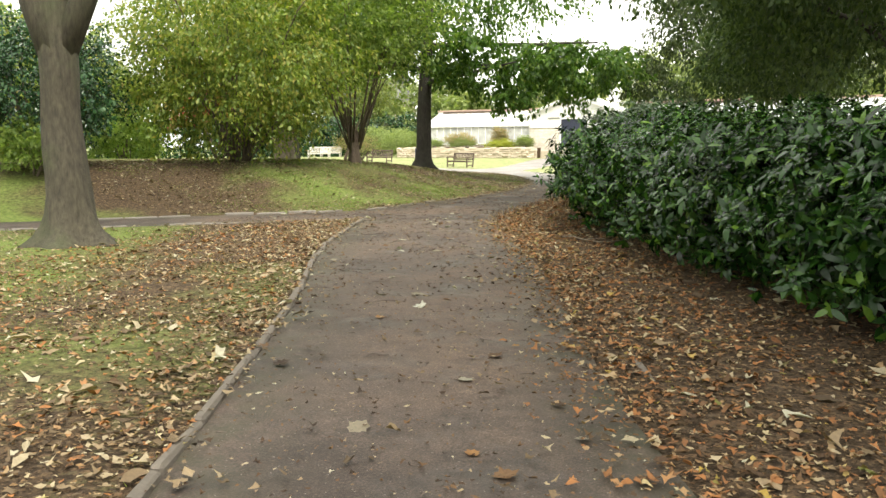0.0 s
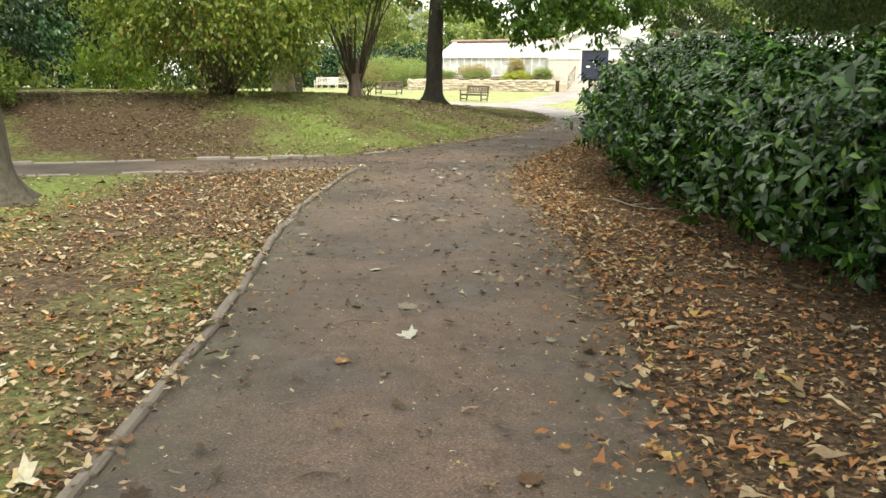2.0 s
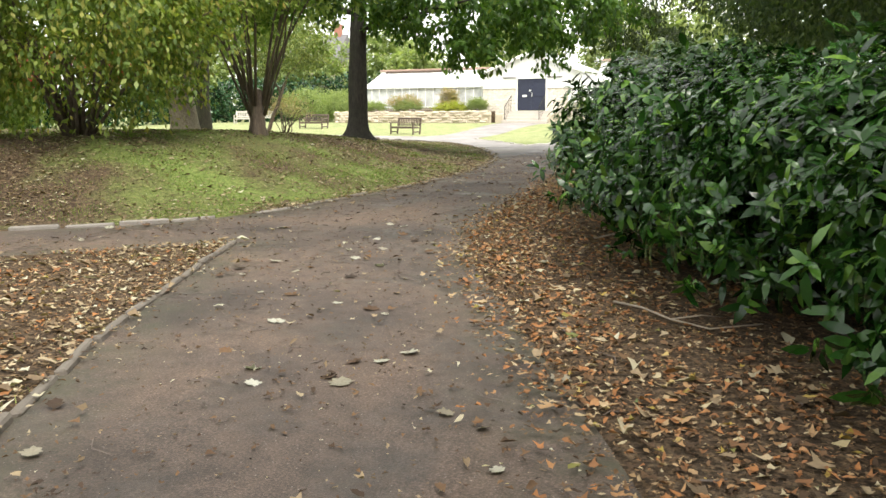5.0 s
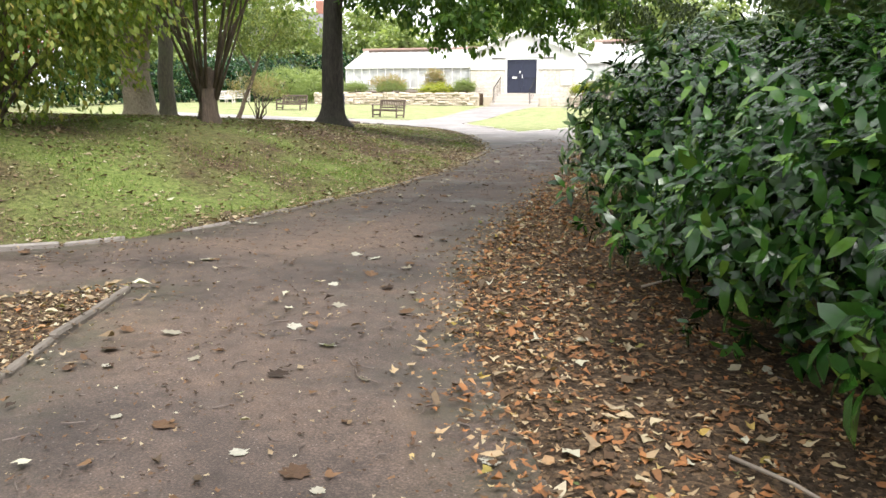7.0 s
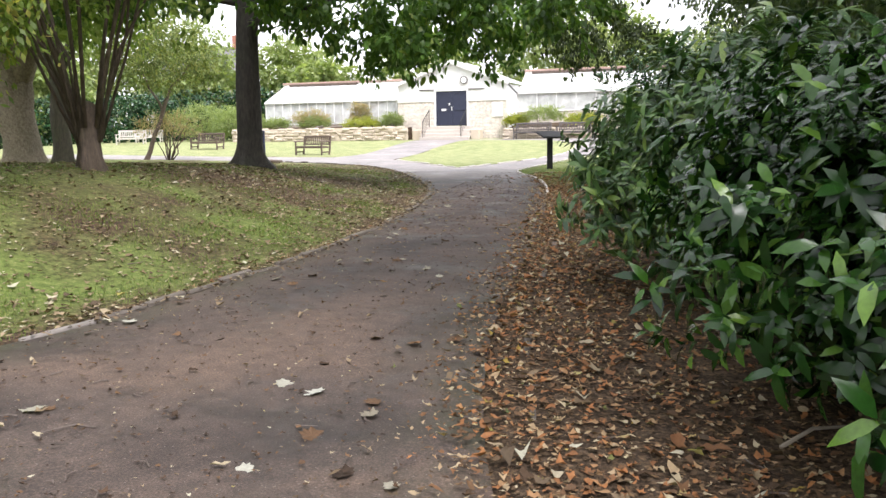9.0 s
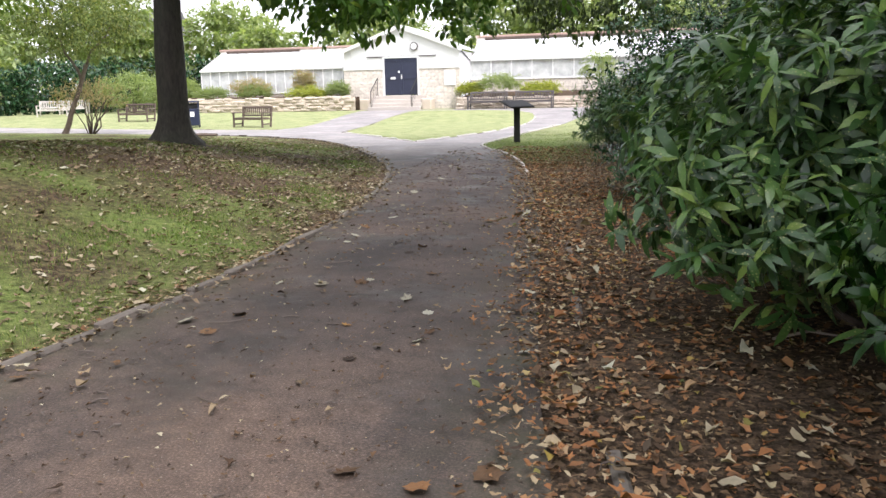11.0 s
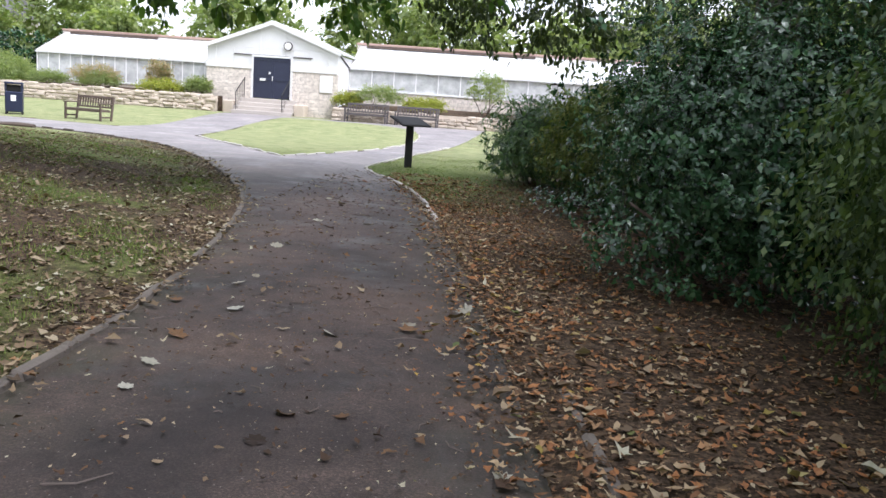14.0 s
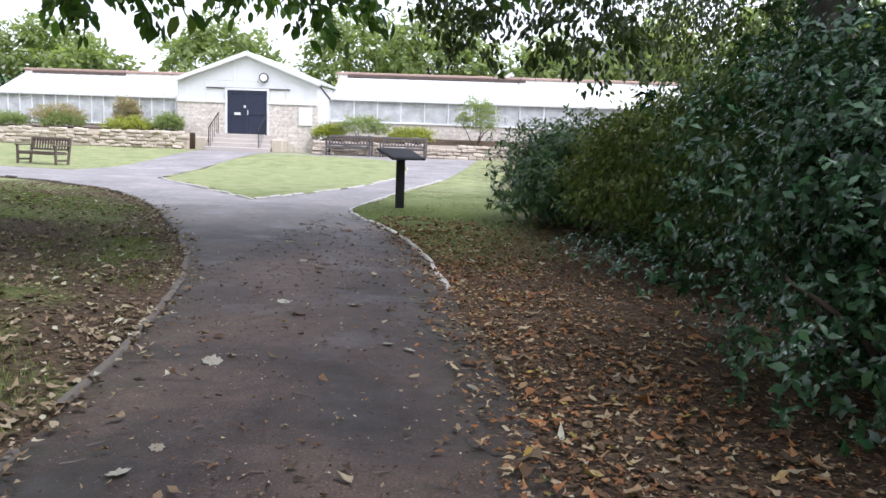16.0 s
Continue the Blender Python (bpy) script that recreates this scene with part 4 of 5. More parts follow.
def make_tree(name, x, y, trunk_to, r0, r1, flare, limbs, crowns, bark, leaf, size, label, droop=0.5, zfloor=None, seed=1, broad=0):
    """limbs: (start share of the trunk, end point, radius). crowns: (centre, radii, clusters, per, spread)."""
    z = hz(x, y)
    t = thing(name, x, y, z, 0, label, "tree")
    o = Vector((x, y, z))
    pts = wander((0, 0, 0), Vector(trunk_to) - o, 7, 0.12, seed * 3.1)
    part("trunk", trunk_geo(pts, r0, r1, flare, 26, 0.12, seed), bark, t, "", True)
    for i, (k, end, r) in enumerate(limbs):
        a = pts[0].lerp(pts[-1], k)
        j = min(int(k * 7), 6)
        a = pts[j].lerp(pts[j + 1], k * 7 - j)
        w = wander(a, Vector(end) - o, 6, 0.35, seed + i * 1.7)
        w[0] = a
        part("limb", Geo().tube(w, [r * (1 - 0.75 * q / 6) for q in range(7)], 8, 0.1, i), bark, t, "", True)
    got = [crown_mesh(Vector(c) - o, rad, n, per, size, spread, seed + q * 2.3, droop, 0.4, -1, 0.55, None if zfloor is None else zfloor - z, 1.3, broad)[:2] for q, (c, rad, n, per, spread) in enumerate(crowns)]
    V, F = merge(got)
    tagged(mesh_obj("crown", V, F, leaf, t), kind="stuff")
    return t


make_tree("forked_tree", -9.75, 7.6, (-9.95, 7.7, 3.3), 0.29, 0.23, 2.0,
          [(0.74, (-11.7, 7.3, 7.4), 0.21), (0.86, (-10.0, 8.2, 8.4), 0.22), (0.76, (-7.9, 8.7, 7.8), 0.2)],
          [((-9.8, 7.0, 9.4), (4.4, 4.4, 2.2), 420, 26, 0.6)], M_BARK, M_MID, 0.13,
          "grey-barked tree forking low above flared roots", 0.5, 5.6, 1)
make_tree("oak_tree", -14.9, 27.0, (-14.7, 27.1, 8.0), 0.28, 0.2, 1.8,
          [(0.42, (-10.2, 24.6, 4.0), 0.1), (0.5, (-10.0, 28.5, 4.2), 0.11), (0.48, (-18.6, 26.0, 5.0), 0.11), (0.55, (-13.0, 22.5, 4.9), 0.11), (0.6, (-8.0, 26.0, 4.6), 0.11), (0.7, (-15.5, 31.0, 6.0), 0.1), (0.95, (-14.0, 27.6, 10.0), 0.12)],
          [((-13.8, 27.0, 8.4), (6.8, 6.4, 3.2), 800, 26, 0.7), ((-11.4, 26.8, 3.95), (2.8, 2.6, 1.0), 105, 44, 0.36), ((-11.2, 26.9, 2.75), (0.8, 0.7, 0.5), 12, 34, 0.3), ((-10.4, 25.4, 2.95), (0.5, 0.6, 0.4), 7, 34, 0.3), ((-9.5, 28.2, 2.85), (0.6, 0.6, 0.4), 7, 34, 0.3), ((-12.3, 28.4, 2.9), (0.7, 0.7, 0.4), 8, 34, 0.3), ((-8.8, 27.4, 4.0), (2.2, 2.2, 0.95), 70, 44, 0.36), ((-12.8, 23.4, 4.6), (2.2, 1.8, 1.0), 80, 40, 0.4), ((-18.2, 26.5, 5.0), (2.6, 2.6, 1.0), 120, 40, 0.4), ((-11.0, 30.2, 4.0), (2.6, 2.2, 0.95), 75, 44, 0.36)], M_DARKBARK, M_OAK, 0.17,
          "dark-trunked oak with low spreading leafy boughs", 0.7, 2.0, 2, 2)
make_tree("plane_tree", -21.75, 27.4, (-21.95, 27.5, 3.0), 0.45, 0.42, 1.35,
          [(0.72, (-24.6, 26.4, 7.0), 0.34), (0.78, (-19.8, 28.2, 7.4), 0.34), (0.85, (-22.2, 28.6, 8.0), 0.36)],
          [((-22.0, 27.8, 6.0), (5.0, 4.4, 2.8), 760, 30, 0.6), ((-20.4, 25.6, 4.4), (2.6, 2.0, 1.2), 130, 36, 0.5)], M_PLANE, M_MID, 0.16, "pale flaking-barked plane tree with thick trunk", 0.6, 2.9, 3)
make_tree("plane_tree", -25.9, 33.3, (-25.8, 33.4, 4.0), 0.3, 0.26, 1.45,
          [(0.8, (-27.4, 32.8, 7.0), 0.2), (0.85, (-24.0, 34.2, 7.4), 0.22)],
          [((-25.6, 33.8, 7.0), (4.4, 4.2, 2.4), 340, 26, 0.6)], M_BARK, M_MID, 0.16, "tall mottled-trunked park tree on the rise", 0.6, 3.9, 4)
make_tree("young_tree", -27.3, 39.6, (-26.4, 40.0, 2.6), 0.1, 0.08, 1.3,
          [(0.8, (-27.5, 39.7, 4.2), 0.06), (0.9, (-25.1, 40.3, 4.4), 0.06)],
          [((-26.3, 40.0, 4.5), (2.4, 2.0, 1.4), 300, 26, 0.45)], M_STEM, M_OLIVE, 0.12, "leaning young tree with yellow-green leaves", 0.4, None, 5)
make_tree("beech_tree", -2.0, 34.5, (-1.8, 34.4, 9.0), 0.5, 0.38, 1.5,
          [(0.45, (-5.6, 31.0, 5.0), 0.13), (0.5, (-6.2, 34.5, 5.2), 0.13), (0.45, (-1.0, 29.0, 5.6), 0.14), (0.6, (2.0, 33.0, 7.0), 0.14), (0.6, (-4.0, 38.0, 5.8), 0.13)],
          [((-2.5, 32.0, 8.2), (7.0, 7.4, 3.2), 1200, 26, 0.7), ((-8.3, 32.0, 4.1), (1.5, 2.0, 1.2), 56, 60, 0.4), ((-4.4, 27.6, 5.2), (2.4, 2.6, 1.5), 260, 30, 0.5), ((-2.6, 37.5, 4.6), (2.6, 2.6, 1.8), 240, 30, 0.5), ((-6.4, 31.8, 3.05), (1.0, 1.2, 0.85), 34, 50, 0.34), ((-8.0, 33.0, 3.1), (0.6, 0.8, 0.7), 12, 44, 0.3)], M_DARKBARK, M_BEECH, 0.12,
          "large dark beech with hanging branches above shrubs", 1.1, 2.0, 6, 2)
# Out-of-view tree, added so that its crowns shade the start of the path.
make_tree("unseen_shade_tree", 5.6, 2.2, (5.5, 2.3, 5.0), 0.32, 0.24, 1.6,
          [(0.8, (2.4, 3.2, 6.6), 0.14), (0.9, (6.8, 3.0, 7.4), 0.14), (0.85, (4.6, 0.0, 7.0), 0.13)],
          [((2.9, 3.6, 6.8), (4.6, 4.4, 1.7), 620, 24, 0.6), ((4.6, 3.4, 9.6), (5.0, 5.0, 2.4), 420, 24, 0.8)], M_BARK, M_DEEP, 0.18,
          "unseen spreading tree added to shade the path", 0.5, 5.0, 9)
make_tree("yew_tree", 0.8, 18.0, (0.9, 18.0, 7.0), 0.34, 0.26, 1.4,
          [(0.4, (-1.4, 16.8, 4.2), 0.1), (0.45, (-1.2, 19.9, 4.6), 0.1), (0.5, (2.6, 16.4, 5.4), 0.1)],
          [((0.6, 17.6, 4.9), (3.2, 4.4, 2.6), 1100, 30, 0.5), ((-1.8, 21.6, 4.6), (2.0, 2.8, 1.9), 460, 30, 0.5), ((2.6, 13.0, 4.6), (2.8, 3.0, 2.4), 620, 30, 0.5), ((-2.5, 25.4, 3.7), (2.4, 3.0, 1.8), 640, 30, 0.5), ((-2.4, 19.4, 5.3), (2.0, 2.4, 1.2), 150, 26, 0.5), ((-0.6, 16.5, 9.0), (5.2, 7.2, 2.6), 1100, 26, 0.8), ((-2.4, 15.2, 5.2), (2.6, 3.4, 1.4), 420, 30, 0.55)], M_DARKBARK, M_DEEP, 0.12,
          "dense dark green tree behind the laurel hedge", 0.9, 1.9, 7)


# ---- shrubs ----
def make_shrub(name, x, y, h, rx, ry, stems, clusters, per, size, spread, leaf, label, droop=0.4, zmin=-0.75, seed=1, bark=None, inner=0.4, low=0.35, thick=0.012, stump=0.0):
    z = hz(x, y)
    t = thing(name, x, y, z, 0, label, "shrub")
    V, F, c = crown_mesh((0, 0, h * (0.5 + low * 0.5)), (rx, ry, h * (0.5 - low * 0.35)), clusters, per, size, spread, seed * 1.9, droop, inner, zmin, 0.5, 0.03)
    for i in range(stems):
        e = Vector(c[(i * 37) % len(c)])
        q = math.atan2(e.y, e.x)
        a = Vector((0.06 * rx * math.cos(q), 0.06 * ry * math.sin(q), -0.05))
        if stump:
            a.z = 0.55 * stump + 0.3 * stump * (i % 3)
        w = wander(a, e, 5, 0.3, seed + i)
        for k in range(1, 5):
            w[k].z += h * 0.1 * math.sin(math.pi * k / 5)
        r = 0.014 + thick * h * (0.4 + 0.6 * ((i * 7) % 5) / 5)
        part("stem", Geo().tube(w, [r * (1 - 0.7 * q / 5) for q in range(6)], 6, 0.1, i), bark or M_STEM, t, "", True)
    if stump:
        part("trunk", trunk_geo([Vector((0.02 * math.sin(k), 0.03 * math.cos(k * 2), stump * 1.15 * k / 7)) for k in range(8)], 0.13, 0.14, 1.5, 20, 0.35, seed), bark or M_STEM, t, "", True)
    tagged(mesh_obj("foliage", V, F, leaf, t), kind="stuff")
    return t


make_shrub("golden_shrub", -14.5, 16.4, 5.2, 3.1, 3.1, 30, 820, 54, 0.115, 0.62, M_GOLD, "large golden-green arching shrub over bare soil", 0.8, -1.0, 3, None, 0.35, 0.06, 0.005)
make_shrub("dark_evergreen_shrub", -17.6, 12.9, 3.6, 2.3, 2.2, 8, 800, 26, 0.11, 0.35, M_HOLLY, "dark glossy evergreen shrub beside the side path", 0.4, -0.9, 4, None, 0.4, 0.1)
make_shrub("dark_evergreen_shrub", -20.0, 7.6, 3.6, 2.8, 2.6, 8, 800, 26, 0.11, 0.35, M_LAUREL, "dark glossy evergreen shrub beside the side path", 0.4, -0.9, 5, None, 0.4, 0.1)
make_shrub("low_green_shrub", -16.3, 11.8, 1.2, 0.9, 0.8, 5, 160, 20, 0.1, 0.2, M_MID, "low grey-green leafy shrub on bare soil", 0.3, -0.9, 6, None, 0.3, 0.1)
make_shrub("red_flowering_shrub", -18.5, 20.0, 2.2, 1.5, 1.2, 6, 240, 16, 0.08, 0.3, M_BERRY, "shrub with clustered red flowers behind golden leaves", 0.2, -0.4, 7, None, 0.4, 0.3)
make_shrub("multi_stemmed_tree", -13.4, 20.1, 6.6, 2.7, 2.6, 18, 820, 30, 0.13, 0.5, M_MID, "vase-shaped multi-stemmed small tree on the grass mound", 0.3, -0.9, 8, M_STEM, 0.4, 0.34, 0.0032, 0.7)
make_shrub("russet_shrub", -27.0, 40.7, 2.0, 1.35, 1.2, 12, 190, 16, 0.08, 0.3, M_AUTUMN, "thin russet-leaved shrub on the far lawn", 0.2, -0.4, 9, None, 0.4, 0.35)
for x, y, h, r, lf, lab in ((-29.0, 58.4, 1.1, 1.3, M_AUTUMN, "pink-brown hydrangea-like shrub in the raised bed"), (-28.6, 58.0, 0.75, 1.0, M_HAZY, "rounded green shrub in the raised bed"), (-25.2, 58.0, 0.6, 1.2, M_LIME, "low lime-yellow shrub in the raised bed"), (-25.8, 59.0, 1.4, 0.7, M_AUTUMN, "tall wispy russet plant in the raised bed"), (-31.5, 58.3, 0.7, 1.0, M_HAZY, "rounded green shrub in the raised bed"),
                              (-14.0, 58.4, 1.0, 1.3, M_HAZY, "grey-green lavender-like shrub behind the bench"), (-11.6, 58.4, 0.6, 1.1, M_LIME, "yellow-green low shrub behind the bench"), (-8.6, 59.0, 1.9, 1.0, M_HAZY, "upright green shrub in the raised bed"), (-15.6, 58.2, 0.6, 0.7, M_LIME, "yellow-green low shrub behind the bench"), (-23.3, 58.0, 0.8, 0.6, M_HAZY, "rounded green shrub beside the entrance")):
    s = make_shrub("bed_shrub", x, y, h * 1.2, r * 1.05, r * 0.8, 4, 260, 20, 0.085, 0.2, lf, lab, 0.1, -0.6, abs(x), None, 0.3, 0.15)
    s.location.z = 1.05
for x, y, h, r in ((-35.6, 60.5, 2.3, 1.9), (-38.8, 61.0, 2.6, 2.2), (-37.0, 63.2, 2.4, 1.6)):
    make_shrub("rounded_shrub", x, y, h, r, r, 5, 420, 22, 0.12, 0.3, M_HAZY, "rounded pale green shrub beside the glasshouse", 0.2, -0.9, abs(x) + h, None, 0.4, 0.05)
hd = thing("clipped_hedge", -43.0, 66.5, 0.42, 0, "tall dark clipped hedge behind the park", "hedge")
V, F = merge([crown_mesh((x, 0, 1.9), (2.2, 1.0, 1.9), 260, 8, 0.28, 0.25, abs(x) + 2, 0.1, 0.7, -1, 0.55, 0.0)[:2] for x in (-16, -13, -10, -7, -4, -1, 2, 5, 8)])
tagged(mesh_obj("foliage", V, F, M_HOLLY, hd), kind="stuff")


hd = thing("clipped_hedge", -50.0, 50.0, 0.2, 62, "tall dark clipped hedge behind the park", "hedge")
V, F = merge([crown_mesh((x, 0, 1.7), (2.2, 1.0, 1.7), 260, 8, 0.28, 0.25, abs(x) + 2, 0.1, 0.7, -1, 0.55, 0.0)[:2] for x in (-28, -25, -22, -19, -16, -13, -10, -7, -4, -1, 2, 5, 8, 11, 14)])
tagged(mesh_obj("foliage", V, F, M_HOLLY, hd), kind="stuff")
for x, y, h, r, lf in ((-27, 13, 5.5, 3.2, M_MID), (-25.5, 6.0, 4.5, 3.0, M_HOLLY), (-24, -1, 4.5, 3.0, M_MID), (-31, 20, 5.5, 3.4, M_MID), (-24.5, 17.5, 4.6, 2.6, M_GOLD), (-33, 29, 4.5, 2.6, M_MID)):
    make_shrub("tall_shrub", x, y, h, r, r, 7, 700, 16, 0.2, 0.5, lf, "tall leafy shrub at the back of the park", 0.3, -0.95, abs(x) + y, None, 0.5, 0.05)


def make_evergreen(name, blobs, per, size, leaf, label, aspect=0.3, seed=1, lift=0.5, category="shrub", broad=1, singles=0, squash=2.6, clear=0.16):
    """A broad-leaved bush. blobs: (x, y, z of the middle, rx, ry, rz, rosettes)."""
    x0, y0 = blobs[0][:2]
    t = thing(name, x0, y0, 0, 0, label, category)
    V, F = merge([rosette_mesh((x - x0, y - y0, z), (rx, ry, rz), n, per, size, seed + i * 3.7, 0.45, aspect, 0.28, lift, squash, broad=broad, clear=clear) for i, (x, y, z, rx, ry, rz, n) in enumerate(blobs)] +
                 [rosette_mesh((x - x0, y - y0, z), (rx * 0.66, ry * 0.66, rz * 0.72), int(n * 0.6), per, size * 1.15, seed + i * 3.7, 0.35, aspect * 1.15, 0.2, lift, squash, clear=clear + 0.06) for i, (x, y, z, rx, ry, rz, n) in enumerate(blobs)])
    tagged(mesh_obj("foliage", V, F, leaf, t), kind="stuff")
    for i, (x, y, z, rx, ry, rz, n) in enumerate(blobs):
        for k in range(7):
            a = k * 2.399 + i
            w = wander((x - x0 + 0.25 * math.cos(a), y - y0 + 0.25 * math.sin(a), -0.05), (x - x0 + rx * 0.8 * math.cos(a), y - y0 + ry * 0.8 * math.sin(a), z + rz * (0.5 * math.sin(a * 1.7))), 5, 0.2, a)
            part("stem", Geo().tube(w, [0.03 * (1 - 0.13 * q) for q in range(6)], 6, 0.1, k), M_STEM, t, "", True)
    if singles:
        add_leaves(t, blobs, x0, y0, size, aspect, leaf, seed, singles, squash)
    return t


def add_leaves(t, blobs, x0, y0, size, aspect, leaf, seed, sprigs, squash):
    """Sprigs of single leaves on the side towards the path."""
    kinds = []
    for k in range(4):
        V, F = leaves(np.zeros((1, 3)), np.array([[1.0, 0, 0]]), np.array([[0, 0, 1.0]]), 1.0, aspect * (0.9 + 0.08 * k), 2, 0.1 + 0.06 * k)
        me = bpy.data.meshes.new("leaf")
        me.from_pydata([tuple(map(float, v)) for v in V], [], [tuple(map(int, f)) for f in F])
        me.materials.append(leaf)
        kinds.append(me)
    for q in range(sprigs):
        i = q % len(blobs)
        x, y, z, rx, ry, rz, _ = blobs[i]
        phi, up = rng.uniform(1.75, 4.2), rng.uniform(-0.3, 0.75)
        d = np.array([[math.cos(phi) * math.sqrt(1 - up * up), math.sin(phi) * math.sqrt(1 - up * up), up]])
        r = float((np.abs(d) ** squash).sum() ** (-1 / squash) * min(1.2, lobes(d, seed + i * 3.7, 0.28, 2.6)[0] * lobes(d, seed + i * 3.7 + 40, 0.3, 5.5)[0])) * 0.93
        p = Vector((x - x0 + d[0, 0] * rx * r, y - y0 + d[0, 1] * ry * r, max(z + up * rz * r, 0.28)))
        out = (Vector((d[0, 0] / rx, d[0, 1] / ry, up / rz + 0.35)) + Vector(rng.normal(0, 0.25, 3))).normalized()
        t1 = out.cross(Vector((0.3, 0.2, 1))).normalized()
        t2 = out.cross(t1)
        for k in range(7):
            w = k * 0.9 + q + float(rng.normal(0, 0.2))
            ax = (t1 * math.cos(w) + t2 * math.sin(w) + out * float(rng.normal(0.4, 0.25)) + Vector((0, 0, -0.3))).normalized()
            sd = ax.cross(out + Vector((0, 0, 0.5))).normalized()
            nr = sd.cross(ax)
            ob = new("leaf", kinds[int(rng.integers(4))])
            ob.parent = t
            sc = size * float(rng.uniform(0.75, 1.2))
            ob.matrix_basis = Matrix.Translation(p) @ Matrix((ax, -sd, nr)).transposed().to_4x4() @ Matrix.Scale(sc, 4)


make_evergreen("laurel_bush", [(1.6, 5.9, 0.75, 1.4, 1.3, 0.8, 1500), (0.62, 7.25, 0.78, 1.4, 1.3, 0.82, 2300)], 8, 0.135, M_LAUREL, "glossy dark green laurel bush overhanging fallen leaves", 0.38, 1, broad=2, singles=36)
make_evergreen("laurel_bush", [(-0.4, 8.75, 0.82, 1.4, 1.35, 0.86, 2300), (-1.2, 10.2, 0.82, 1.4, 1.35, 0.84, 2300)], 8, 0.135, M_LAUREL, "glossy dark green laurel bush overhanging fallen leaves", 0.38, 5, broad=2, singles=40)
make_evergreen("laurel_bush", [(-2.1, 11.8, 0.86, 1.5, 1.4, 0.86, 2300), (-2.95, 13.2, 0.88, 1.5, 1.4, 0.88, 2300)], 8, 0.135, M_LAUREL, "glossy dark green laurel bush overhanging fallen leaves", 0.38, 7, broad=2, singles=40)
make_evergreen("laurel_bush", [(-3.6, 14.7, 0.92, 1.5, 1.35, 0.92, 2300), (-3.75, 15.9, 0.95, 1.35, 1.2, 0.92, 1500)], 8, 0.14, M_LAUREL, "glossy green laurel bush with pale young shoots", 0.36, 9, broad=2, singles=30)
make_evergreen("spotted_laurel", [(-4.5, 17.85, 1.0, 1.54, 1.42, 1.08, 1900), (-3.9, 19.0, 1.05, 1.3, 1.2, 1.1, 900)], 9, 0.18, M_RHODO, "yellow-flecked spotted laurel bush leaning towards the path", 0.28, 13, 0.3, broad=2, singles=26, squash=2.2, clear=0.36)
make_evergreen("holly_bush", [(-5.0, 23.6, 1.15, 1.55, 1.55, 1.4, 3600)], 8, 0.072, M_HOLLY, "dense blackish-green holly bush beside the path", 0.5, 17, clear=0.1)
make_shrub("arching_shrub", -4.35, 20.9, 2.2, 1.35, 1.1, 10, 900, 34, 0.05, 0.3, M_DEEP, "dark fine-leaved shrub with long arching sprays", 1.0, -0.95, 51, None, 0.4, 0.0)
make_evergreen("elder_bush", [(-4.05, 21.9, 1.1, 0.95, 0.85, 1.1, 700)], 7, 0.14, M_SHADE, "bright green leafy bush beside the holly", 0.4, 19, clear=0.3)
make_shrub("feathery_shrub", -4.3, 27.4, 2.5, 1.8, 1.8, 10, 1100, 34, 0.07, 0.3, M_DEEP, "grey-green feathery shrub with drooping sprays", 0.9, -0.9, 21, None, 0.5, 0.05)
make_shrub("feathery_shrub", -5.1, 30.4, 2.0, 1.5, 1.6, 8, 900, 34, 0.08, 0.3, M_OLIVE, "olive-green feathery shrub with drooping sprays", 0.7, -0.9, 23, None, 0.5, 0.05)
make_evergreen("laurel_bush", [(-6.35, 32.9, 0.8, 1.25, 1.4, 0.95, 1500)], 7, 0.15, M_SHADE, "dark green laurel bush beside the lectern lawn", 0.34, 25)


make_evergreen("ivy_patch", [(-5.7, 28.4, 0.1, 1.1, 2.0, 0.3, 900)], 6, 0.08, M_HOLLY, "low dark ivy spreading under the shrubs", 0.6, 27)


# ---- distance ----
def far_tree(x, y, h, r, seed):
    make_tree("distant_tree", x, y, (x, y, h * 0.55), 0.3, 0.2, 1.3, [(0.8, (x + 1.4, y, h * 0.75), 0.12), (0.85, (x - 1.4, y + 0.5, h * 0.8), 0.12)],
              [((x, y, h * 0.62), (r * 1.15, r, h * 0.5), 520, 16, 0.7), ((x + r * 0.7, y + 1, h * 0.4), (r * 0.8, r * 0.8, h * 0.36), 190, 16, 0.7)], M_BARK, M_HAZY, 0.45, "tall full-leaved tree beyond the glasshouses", 0.4, None, seed)


for i, (x, y, h, r) in enumerate(((-52, 78, 11, 4.5), (-44, 84, 9, 4), (-37, 78, 6.5, 3.0), (-28, 79, 8.5, 3.8), (-18.5, 84, 10, 4.0), (-12, 80, 9.5, 3.6), (-4, 82, 8, 3.6), (3, 76, 9, 4), (10, 70, 10, 4.5), (12, 56, 9, 4), (10, 44, 9, 4), (-56, 62, 9, 4), (-58, 46, 10, 4.5), (-52, 34, 10, 4.5), (-44, 22, 10, 4.5), (-38, 10, 9, 4), (-34, 0, 9, 4.2), (-30, -10, 9, 4.5), (-62, 74, 11, 5))):
    far_tree(x, y, h, r, 30 + i)


